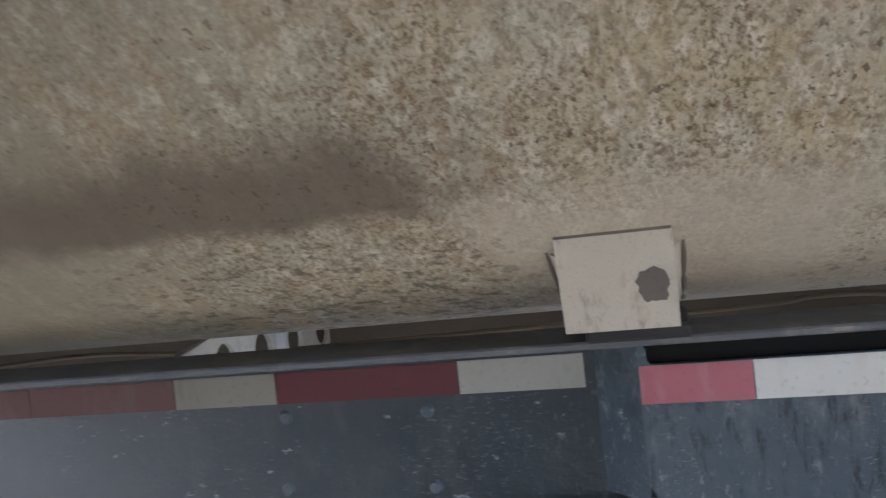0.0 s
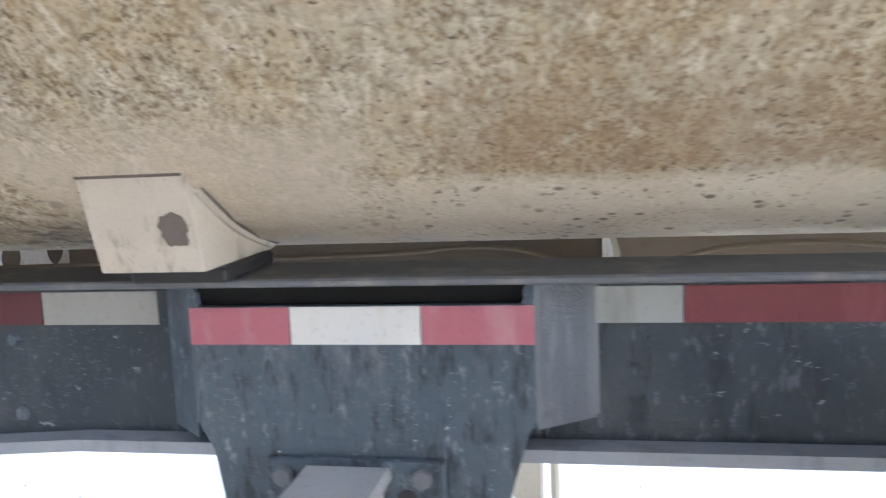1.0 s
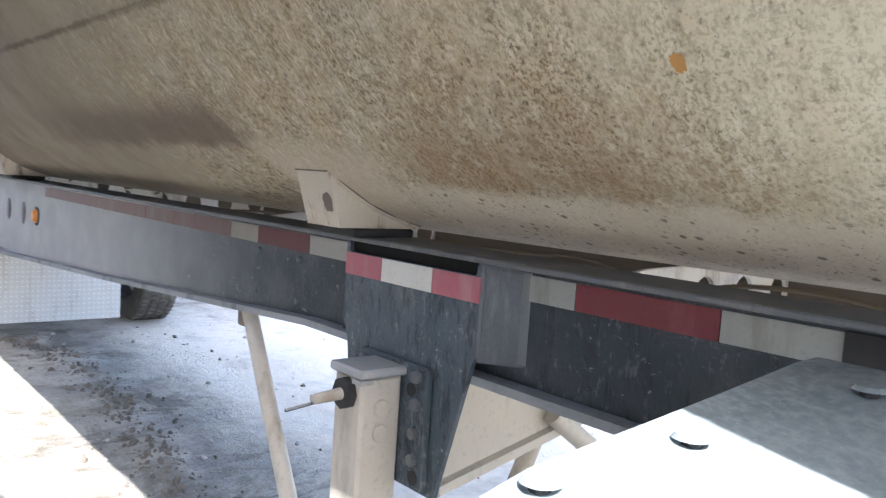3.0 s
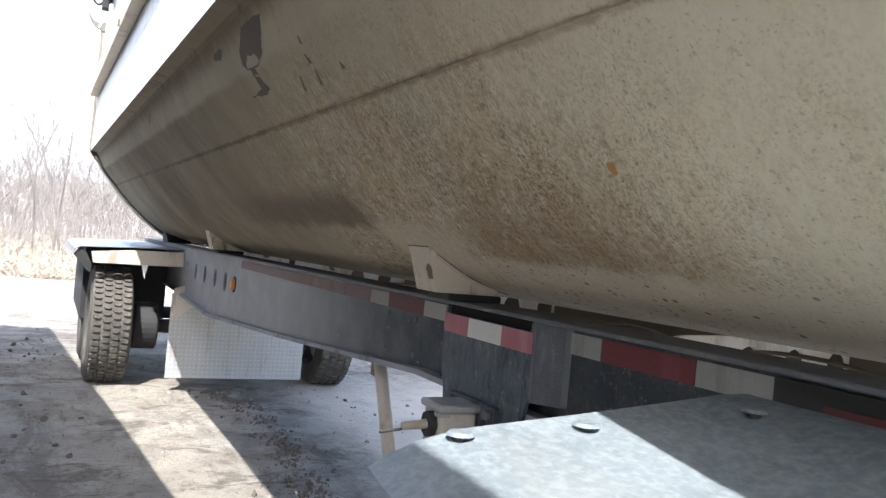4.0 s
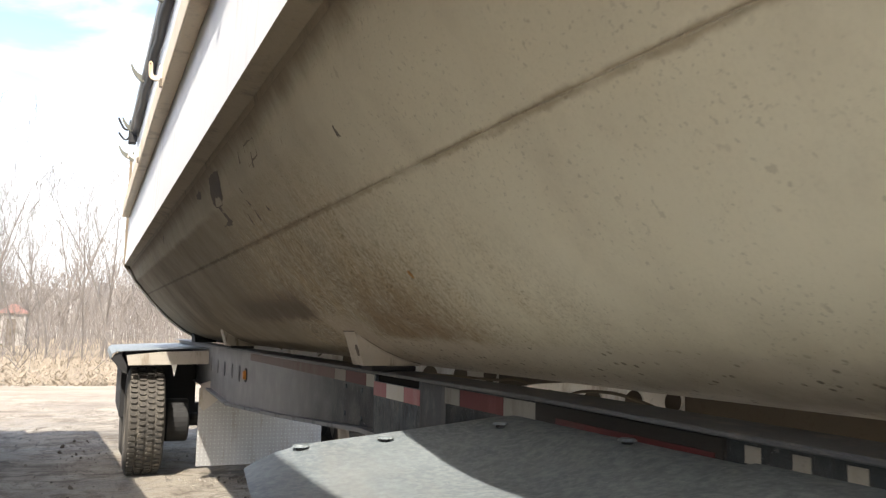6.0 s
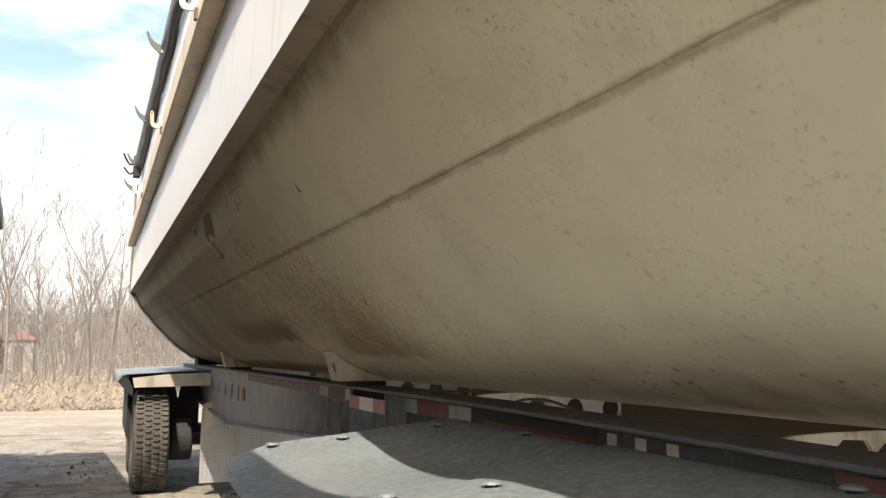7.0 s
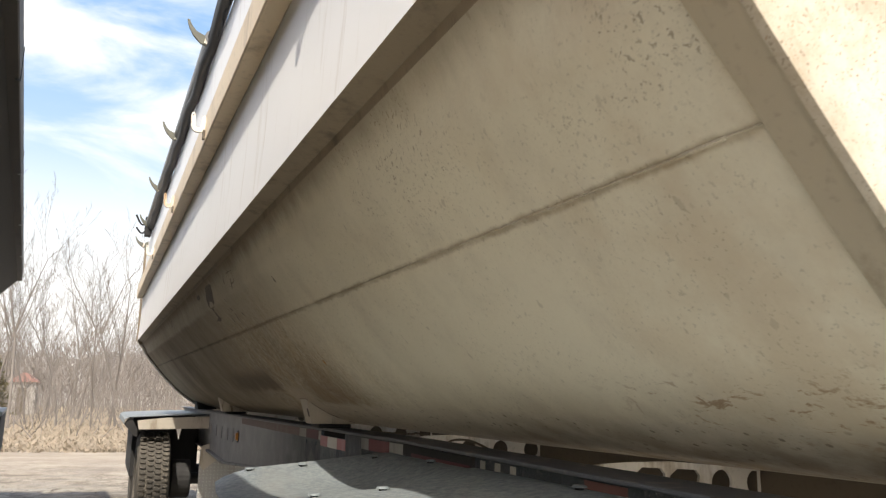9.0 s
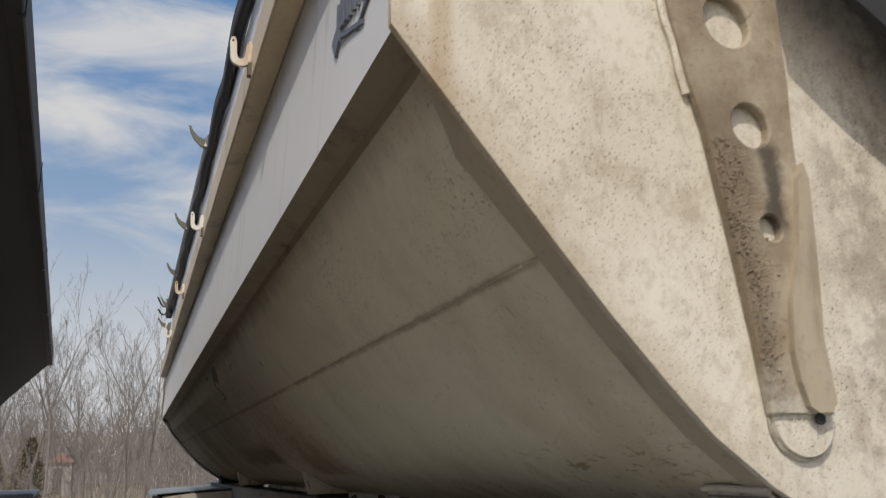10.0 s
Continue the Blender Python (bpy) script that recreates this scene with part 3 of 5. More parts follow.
def hose(points, r, bm=None, sides=8, steps=6):
    """A round hose through the points, smoothed."""
    bm = bm or bmesh.new()
    pts = [Vector(p) for p in points]
    line = []
    for i in range(len(pts) - 1):
        p0, p1, p2, p3 = pts[max(i - 1, 0)], pts[i], pts[i + 1], pts[min(i + 2, len(pts) - 1)]
        for s in range(steps):
            t = s / steps
            line.append(0.5 * (2 * p1 + (p2 - p0) * t + (2 * p0 - 5 * p1 + 4 * p2 - p3) * t * t + (3 * p1 - p0 - 3 * p2 + p3) * t ** 3))
    line.append(pts[-1])
    rings = []
    for i, c in enumerate(line):
        d = (line[min(i + 1, len(line) - 1)] - line[max(i - 1, 0)]).normalized()
        u = d.orthogonal().normalized() if i == 0 else (rings_u - d * rings_u.dot(d)).normalized()
        rings_u = u
        v = d.cross(u)
        rings.append([bm.verts.new(c + r * (math.cos(2 * math.pi * k / sides) * u + math.sin(2 * math.pi * k / sides) * v)) for k in range(sides)])
    for a, b in zip(rings, rings[1:]):
        for k in range(sides):
            bm.faces.new((a[k], a[(k + 1) % sides], b[(k + 1) % sides], b[k]))
    bm.faces.new(rings[0][::-1])
    bm.faces.new(rings[-1])
    return bm


def pierced(outline, holes, axis, a, b):
    """A flat plate from a to b along axis, with real holes: lists of points inside the outline."""
    bm = bmesh.new()
    def at(p, v):
        return {"x": (v, p[0], p[1]), "y": (p[0], v, p[1])}[axis]
    edges = []
    for loop in [outline] + holes:
        vs = [bm.verts.new(at(p, a)) for p in loop]
        edges += [bm.edges.new((vs[i], vs[(i + 1) % len(vs)])) for i in range(len(vs))]
    bmesh.ops.triangle_fill(bm, use_beauty=True, use_dissolve=False, edges=edges)
    ext = bmesh.ops.extrude_face_region(bm, geom=bm.faces[:])
    shift = Vector(at((0, 0), b - a))
    bmesh.ops.translate(bm, vec=shift, verts=[g for g in ext["geom"] if isinstance(g, bmesh.types.BMVert)])
    return bm


def oval(u, v, ru, rv, n=20):
    return [(u + ru * math.cos(2 * math.pi * k / n), v + rv * math.sin(2 * math.pi * k / n)) for k in range(n)]


def sheet(line, x_list, thick, bm=None, axis="x"):
    """A bent sheet: a (y, z) line carried along x, with thickness downwards along its normal."""
    bm = bm or bmesh.new()
    n = len(line)
    off = []
    for i in range(n):
        a, b = Vector(line[max(i - 1, 0)]), Vector(line[min(i + 1, n - 1)])
        d = (b - a).normalized()
        off.append(Vector((-d.y, d.x)) * thick)
    rows = []
    for x in x_list:
        rows.append(([bm.verts.new((x, *p)) for p in line], [bm.verts.new((x, p[0] + o.x, p[1] + o.y)) for p, o in zip(line, off)]))
    for (a, b), (c, d) in zip(rows, rows[1:]):
        for i in range(n - 1):
            bm.faces.new((a[i], a[i + 1], c[i + 1], c[i]))
            bm.faces.new((b[i + 1], b[i], d[i], d[i + 1]))
        bm.faces.new((a[0], c[0], d[0], b[0]))
        bm.faces.new((a[-1], b[-1], d[-1], c[-1]))
    for a, b in (rows[0], rows[-1]):
        for i in range(n - 1):
            bm.faces.new((a[i], b[i], b[i + 1], a[i + 1]))
    return bm


# ---- ground, woods and sky ----
def ground_height(x, y):
    if x < -30 or x > 8 or abs(y) > 14:
        return GROUND
    ridge = 0.05 * max(0.0, 1 - abs(y - 0.42 - 0.1 * math.sin(x * 1.3)) / 0.16) * (0.5 + noise.noise((x * 2.2, y * 3, 9))) if -5.0 < x < -0.5 else 0.0
    h = ridge + 0.05 * noise.noise((x * 0.35, y * 0.35, 0)) + 0.02 * abs(noise.noise((x * 3.1, y * 4.3, 7))) + 0.022 * noise.noise((x * 1.7, y * 1.7, 3)) + 0.012 * noise.noise((x * 6, y * 6, 5))
    near = min(1.0, max(0.0, (abs(y - 0.5) - 0.2) / 0.6)) if -9 < x < -4.7 else 1.0
    return GROUND + h * (0.45 + 0.55 * near)


def build_ground():
    def axis(a, b, step, far):
        v = list(np.arange(a, b, step))
        out = [b + (far - b) * (k / 14) ** 2.6 for k in range(15)]
        low = [a - (far + a) * (k / 14) ** 2.6 for k in range(14, 0, -1)]
        return low + v + out
    xs, ys = axis(-14.0, 4.0, 0.09, 1500.0), axis(-6.0, 4.0, 0.09, 1500.0)
    bm = bmesh.new()
    grid = [[bm.verts.new((x, y, ground_height(x, y))) for y in ys] for x in xs]
    for r, s in zip(grid, grid[1:]):
        for i in range(len(ys) - 1):
            bm.faces.new((r[i], s[i], s[i + 1], r[i + 1]))
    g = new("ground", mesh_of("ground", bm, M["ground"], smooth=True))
    tagged(g, "packed brown dirt yard with gravel and tyre ruts", "ground", kind="structure")


build_ground()


def build_stones():
    rnd = random.Random(4)
    bm = bmesh.new()
    for k in range(1500):
        x, y = rnd.uniform(-13, 0.8), rnd.gauss(-0.6, 1.7)
        s = 0.005 + 0.018 * rnd.random() ** 5
        m = Matrix.Translation((x, y, ground_height(x, y) + s * 0.2)) @ Euler((rnd.random() * 6, rnd.random() * 6, rnd.random() * 6)).to_matrix().to_4x4() @ Matrix.Diagonal((s, s * rnd.uniform(0.6, 1), s * rnd.uniform(0.5, 0.8), 1))
        bmesh.ops.create_icosphere(bm, subdivisions=1, radius=1.0, matrix=m)
    ob = new("gravel", mesh_of("gravel", bm, M["stone"]))
    tagged(ob, "loose grey gravel stones scattered over the dirt yard", "gravel", kind="stuff")


build_stones()


def branch(verts, faces, p, d, length, r, rnd, level, depth, spread, thin=0.007):
    """A tapering, slightly crooked limb that forks into thinner ones."""
    steps = 4 if level < 1 else 3 if level < 3 else 2
    sides = 6 if level == 0 else 4 if level == 1 else 3
    last = None
    q = Vector(p)
    d = Vector(d).normalized()
    for i in range(steps + 1):
        t = i / steps
        rr = r * (1 - 0.72 * t)
        u = d.orthogonal().normalized()
        v = d.cross(u)
        ring = []
        for k in range(sides):
            a = 2 * math.pi * k / sides
            ring.append(len(verts))
            verts.append(q + rr * (math.cos(a) * u + math.sin(a) * v))
        if last:
            for k in range(sides):
                faces.append((last[k], last[(k + 1) % sides], ring[(k + 1) % sides], ring[k]))
        last = ring
        if level < depth and i >= (1 if level else 2):
            for f in range(rnd.choice((1, 1, 2)) if level else 3):
                out = Vector((rnd.gauss(0, 1), rnd.gauss(0, 1), rnd.gauss(0.55, 0.4))).normalized()
                branch(verts, faces, q, d * 0.85 + out * spread, length * rnd.uniform(0.34, 0.58) * (1.1 - 0.4 * t), max(thin, rr * 0.55), rnd, level + 1, depth, spread, thin)
        d = (d + Vector((rnd.gauss(0, 0.12), rnd.gauss(0, 0.12), 0.05))).normalized()
        q = q + d * length / steps


def tree_mesh(seed, height):
    rnd = random.Random(seed)
    verts, faces = [], []
    branch(verts, faces, (0, 0, -0.2), (rnd.gauss(0, 0.05), rnd.gauss(0, 0.05), 1), height, height * 0.0085, rnd, 0, 4, 0.5, 0.009)
    me = bpy.data.meshes.new("bare_tree")
    me.from_pydata(verts, [], faces)
    me.materials.append(M["twig" if seed % 2 else "bark"])
    return me


TREES = [tree_mesh(s, h) for s, h in ((1, 8.6), (2, 7.4), (3, 9.6), (4, 6.0), (5, 8.0))]


def build_trees():
    rnd = random.Random(11)
    for k in range(95):
        x = -rnd.uniform(34, 75)
        y = rnd.uniform(-0.42, 0.30) * -x - 2
        ob = new("bare_tree", TREES[k % 5])
        s = rnd.uniform(0.4, 1.0)
        ob.matrix_basis = pose(x, y, GROUND, 0, 0, rnd.uniform(0, 360)) @ Matrix.Scale(s, 4)
        tagged(ob, "tall bare grey tree with thin leafless twigs", "tree", "trees behind the yard")


build_trees()


def build_brush():
    """Dry grass and saplings beyond the track: far too many to count."""
    rnd = random.Random(7)
    verts, faces = [], []
    for k in range(22000):
        x = -18.6 - 26 * rnd.random() ** 1.5
        y = rnd.uniform(-0.5, 0.36) * -x
        h = (0.06 + 0.27 * rnd.random() ** 2) * (1 + 0.5 * noise.noise((x * 0.3, y * 0.3, 1)))
        a = rnd.uniform(0, 6.28)
        w = 0.012 + 0.01 * rnd.random()
        lean = Vector((rnd.gauss(0, 0.8), rnd.gauss(0, 0.8), 0.8)) * h
        b = Vector((x, y, GROUND - 0.02))
        u = Vector((math.cos(a), math.sin(a), 0)) * w
        i = len(verts)
        verts += [b - u, b + u, b + lean * 0.6 + u * 0.7, b + lean * 0.6 - u * 0.7, b + lean * 1.0 + Vector((rnd.gauss(0, 0.1), rnd.gauss(0, 0.1), -0.03))]
        faces += [(i, i + 1, i + 2, i + 3), (i + 3, i + 2, i + 4)]
    me = bpy.data.meshes.new("dry_grass")
    me.from_pydata(verts, [], faces)
    me.materials.append(M["straw"])
    tagged(new("dry_grass", me), "tall straw-coloured dry grass beyond the dirt track", "grass", kind="stuff")
    verts, faces = [], []
    for k in range(800):
        x = -25 - 30 * rnd.random()
        y = rnd.uniform(-0.48, 0.34) * -x
        branch(verts, faces, (x, y, GROUND - 0.1), (rnd.gauss(0, 0.5), rnd.gauss(0, 0.5), 1), rnd.uniform(0.8, 2.3), rnd.uniform(0.009, 0.02), rnd, 1, 3, 1.0)
    me = bpy.data.meshes.new("brush")
    me.from_pydata(verts, [], faces)
    me.materials.append(M["twig"])
    tagged(new("brush", me), "tangled leafless brush and saplings at the woods edge", "brush", kind="stuff")
    # low wooded rise that closes the view
    verts, faces = [], []
    cols, rows_up = 420, 9
    for i in range(cols + 1):
        y = -75 + i * 0.343
        top = 8.0 + 1.6 * noise.noise((y * 0.05, 3.1, 0)) + 1.0 * noise.noise((y * 0.3, 7.7, 0)) + 0.8 * noise.noise((y * 1.1, 1.7, 0)) + 0.5 * noise.noise((y * 3.1, 4.7, 0))
        for j in range(rows_up + 1):
            f = j / rows_up
            verts.append((-108 - 22 * f + 1.5 * noise.noise((y * 0.4, f * 6, 2)), y, GROUND - 0.3 + top * f ** 0.8 + (0.5 * noise.noise((y * 0.8, f * 9, 5)) if j else 0)))
    for i in range(cols):
        for j in range(rows_up):
            q = i * (rows_up + 1) + j
            faces.append((q, q + rows_up + 1, q + rows_up + 2, q + 1))
    me = bpy.data.meshes.new("wooded_rise")
    me.from_pydata(verts, [], faces)
    me.materials.append(M["rise"])
    tagged(new("wooded_rise", me), "low brown-grey rise covered in leafless woods", "hill", kind="structure")
    # far woods, a hazy thicket of thin stems
    verts, faces = [], []
    for k in range(1500):
        x = -rnd.uniform(46, 112)
        y = rnd.uniform(-0.5, 0.36) * -x
        branch(verts, faces, (x, y, GROUND - 0.1), (rnd.gauss(0, 0.12), rnd.gauss(0, 0.12), 1), rnd.uniform(1.4, 3.2) - x * 0.026, rnd.uniform(0.018, 0.036), rnd, 1, 3, 1.5, 0.018)
    for k in range(520):
        x = -rnd.uniform(92, 110)
        y = rnd.uniform(-0.46, 0.3) * -x
        branch(verts, faces, (x, y, GROUND - 0.1), (rnd.gauss(0, 0.08), rnd.gauss(0, 0.08), 1), rnd.uniform(6.5, 10.5), rnd.uniform(0.04, 0.07), rnd, 1, 3, 0.9, 0.022)
    me = bpy.data.meshes.new("far_woods")
    me.from_pydata(verts, [], faces)
    me.materials.append(M["twig"])
    tagged(new("far_woods", me), "far thicket of grey leafless stems", "woods", kind="stuff")


build_brush()


def build_sky():
    """A curved backdrop far behind the woods with the day's thin white cloud on blue."""
    n = Nodes("cloudy_sky")
    x, y, z = n.xyz()
    blue = n.mix(n.ramp(z, 0, 420), (0.62, 0.76, 0.92), (0.16, 0.36, 0.72))
    cloud = n.noise(0.0065, 8, 0.56, n.pos(1.0, 0.5, 1.9), 0.6)
    f = n.ramp(cloud, 0.36, 0.70)
    low = n.ramp(z, 60, 230, 0.75, 0.0)
    f = n.math("MAXIMUM", f, low)
    colour = n.mix(f, blue, (0.95, 0.96, 0.98))
    n.t.nodes.remove(n.bsdf)
    glow = n.t.nodes.new("ShaderNodeEmission")
    n.put(glow.inputs[0], colour)
    glow.inputs[1].default_value = 0.82
    n.t.links.new(glow.outputs[0], n.t.nodes["Material Output"].inputs[0])
    bm = bmesh.new()
    rows = []
    for k in range(49):
        a = radians(118 + 124 * k / 48)
        rows.append([bm.verts.new((700 * math.cos(a), 700 * math.sin(a), h)) for h in (-5, 90, 200, 330, 480, 640)])
    for a, b in zip(rows, rows[1:]):
        for i in range(5):
            bm.faces.new((a[i], b[i], b[i + 1], a[i + 1]))
    ob = new("backdrop", mesh_of("backdrop", bm, n.mat, smooth=True))
    tagged(ob, "blue sky with thin streaky white cloud", "sky", kind="structure")


build_sky()


def build_cedars():
    """Two ragged evergreens at the edge of the woods."""
    def one(seed, h, w):
        rnd = random.Random(seed)
        ob = new("cedar_tree")
        bm = rod((0, 0, -0.2), (0, 0, h * 0.9), 0.07, sides=7, r2=0.02)
        part("trunk", bm, "bark", ob)
        verts, faces = [], []
        for k in range(2600):
            z = h * (0.12 + 0.88 * rnd.random() ** 1.2)
            r = w * (1.05 - z / h) ** 0.8 * (0.5 + 0.6 * rnd.random()) * (0.8 + 0.4 * noise.noise((z * 2, seed, 0)))
            a = rnd.uniform(0, 6.283)
            c = Vector((r * math.cos(a), r * math.sin(a), z))
            d = Vector((math.cos(a), math.sin(a), rnd.uniform(-0.2, 0.9))).normalized() * rnd.uniform(0.08, 0.2)
            u = Vector((rnd.gauss(0, 1), rnd.gauss(0, 1), rnd.gauss(0, 1))).normalized() * 0.035
            i = len(verts)
            verts += [c - u, c + u, c + d]
            faces.append((i, i + 1, i + 2))
        me = bpy.data.meshes.new("crown")
        me.from_pydata(verts, [], faces)
        me.materials.append(M["cedar"])
        crown = new("crown", me)
        crown.parent = ob
        return tagged(ob, "ragged olive-green evergreen at the edge of the bare woods", "tree", "evergreens")
    for seed, x, y, h, w in ((1, -40, -6.1, 3.2, 1.2), (2, -42, -8.0, 2.6, 1.2), (3, -37, -9.6, 2.2, 1.1)):
        one(seed, h, w).location = (x, y, GROUND)


build_cedars()


def build_shed():
    """A small red-roofed shed half hidden in the woods."""
    ob = thing("far_shed", "small brown shed with a faded red roof among bare trees", "shed", (-62, -6.6, GROUND))
    part("wall", box(-63.2, -60.8, -7.3, -5.7, GROUND, 2.2), "rise", ob)
    part("roof", prism([(-7.5, 2.1), (-5.5, 2.1), (-6.4, 2.75), (-6.6, 2.75)], "x", -63.4, -60.6), "roof", ob, "faded red metal roof")
    part("door", box(-60.8, -60.77, -6.9, -6.3, GROUND, 1.7), "brown", ob)


build_shed()


def build_clods():
    rnd = random.Random(14)
    bm = bmesh.new()
    for k in range(900):
        if k % 4:
            x = rnd.uniform(-5.2, -0.6)
            y = 0.42 + 0.1 * math.sin(x * 1.3) + rnd.gauss(0, 0.1)
        else:
            x, y = rnd.uniform(-9.5, 0.5), rnd.choice((-1.35, -0.95, 1.4)) + rnd.gauss(0, 0.16)
        s = 0.005 + 0.022 * rnd.random() ** 4
        m = Matrix.Translation((x, y, ground_height(x, y) + s * 0.25)) @ Euler((rnd.random() * 6, rnd.random() * 6, rnd.random() * 6)).to_matrix().to_4x4() @ Matrix.Diagonal((s * rnd.uniform(0.8, 1.5), s, s * rnd.uniform(0.5, 0.8), 1))
        bmesh.ops.create_icosphere(bm, subdivisions=1, radius=1.0, matrix=m)
    for v in bm.verts:
        v.co += Vector((rnd.gauss(0, 0.003), rnd.gauss(0, 0.003), rnd.gauss(0, 0.003)))
    ob = new("dirt_clods", mesh_of("dirt_clods", bm, M["clod"]))
    tagged(ob, "loose dark brown dirt clods along the wheel ruts", "dirt", kind="stuff")


build_clods()

# ---- the side dump trailer ----
X_REAR, X_FRONT, MID = -6.5, 3.62, 0.52
NEAR = [(-0.640, 2.86), (-0.640, 2.03), (-0.655, 1.985), (-0.655, 1.912), (-0.597, 1.902), (-0.592, 1.88), (-0.565, 1.835), (-0.546, 1.79), (-0.532, 1.752), (-0.512, 1.731), (-0.40, 1.602), (-0.323, 1.509),
        (-0.238, 1.413), (-0.166, 1.338), (-0.069, 1.264), (0.01, 1.219), (0.1, 1.184), (0.2, 1.162), (0.32, 1.148), (0.44, 1.142)]

WALL = [(-0.640, 3.1), (-0.640, 2.8), (-0.640, 2.5), (-0.641, 2.3), (-0.643, 2.2), (-0.646, 2.1), (-0.651, 2.0), (-0.655, 1.912)]


def rise(x):
    """The tub stands a little higher towards the rear."""
    return 0.005 * (X_FRONT - x)


def skew(p):
    """The tub sits slightly askew on the frame: out and up towards the rear."""
    w = min(1.0, max(0.0, (p.z - 1.2) / 0.3))
    return Vector((p.x, p.y - 0.0095 * (X_FRONT - p.x) * w, p.z + rise(p.x) * w))


def mirror(line):
    return line + [(2 * MID - y, z) for y, z in reversed(line)]


TUB_PARTS = {"tub", "side_wall", "lip_soffit", "side_rail", "top_rail", "end_plate", "rear_collar", "tarp_tube", "rolled_tarp", "tarp_arm", "cleat", "tarp_bracket", "side_badge"}
trailer = thing("side_dump_trailer", "long side dump trailer, dusty off-white tub on dark grey frame", "trailer")
XS = [X_REAR + (X_FRONT - X_REAR) * k / 40 for k in range(41)]
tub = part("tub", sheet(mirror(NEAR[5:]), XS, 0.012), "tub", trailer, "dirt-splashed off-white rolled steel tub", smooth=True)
for s in (0, 1):
    def m(y):
        return 2 * MID - y if s else y
    line = [(m(y), z) for y, z in WALL]
    wall = part("side_wall", sheet(line, XS, -0.01 if s else 0.01), "side", trailer, "glossy white upper side wall with dirt streaks", smooth=True)
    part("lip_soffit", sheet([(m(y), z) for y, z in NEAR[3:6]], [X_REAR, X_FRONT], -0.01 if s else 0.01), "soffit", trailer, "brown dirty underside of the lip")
    part("side_rail", box(X_REAR + 0.12, X_FRONT - 0.05, m(-0.642), m(-0.714), 2.425, 2.565), "cream", trailer, "cream painted stiffening rail", bevel=0.006)
    part("top_rail", box(X_REAR, X_FRONT, m(-0.55), m(-0.60), 3.1, 3.14), "side", trailer, bevel=0.008)
# weld seam along the flank
seam = bmesh.new()
rnd = random.Random(2)
for k in range(130):
    x0 = X_REAR + 0.05 + k * (X_FRONT - X_REAR - 0.1) / 130
    r = 0.0015 + 0.0018 * rnd.random()
    zs = 1.602
    ys = -0.4025 - (zs - 1.602) * 0.863 + rnd.gauss(0, 0.0007)
    rod((x0, ys, zs), (x0 + 0.078, ys, zs - 0.0002), r, seam, 6)
part("weld_seam", seam, "tub", tub, "dirty lengthwise weld seam")
# end plates
def end_outline(grow):
    pts = [(-0.658 - grow * 0.3, 3.12), (-0.658 - grow * 0.3, 1.912)]
    pts += [(y - grow * 0.75, z - grow * 0.65) for y, z in NEAR[10:]]
    return pts + [(2 * MID - y, z) for y, z in reversed(pts)]


front = part("end_plate", prism(end_outline(0.012), "x", X_FRONT, X_FRONT + 0.014), "end", trailer, "sunlit cream front end plate with rust specks", bevel=0.002)
part("end_plate", prism(end_outline(0.03), "x", X_REAR - 0.012, X_REAR), "tub", trailer)
lip = bmesh.new()
sheet([(y - 0.004, z - 0.004) for y, z in NEAR[5:]], [X_FRONT - 0.065, X_FRONT - 0.001], 0.003, lip)
part("edge_strip", lip, "strip", front, smooth=True)
lip = bmesh.new()
sheet([(y - 0.02, z - 0.02) for y, z in NEAR[5:]], [X_REAR, X_REAR + 0.09], 0.016, lip)
part("rear_collar", lip, "dust", trailer, smooth=True)

# stiffening rib on the front plate: a raised tapering channel with round holes
def rib_at(z):
    zs = [1.33, 1.43, 1.55, 1.65, 1.79, 1.9, 2.06, 2.5]
    return float(np.interp(z, zs, [-0.076, -0.084, -0.089, -0.108, -0.117, -0.143, -0.166, -0.23])), float(np.interp(z, zs, [0.040, 0.044, 0.046, 0.05, 0.049, 0.06, 0.067, 0.09]))


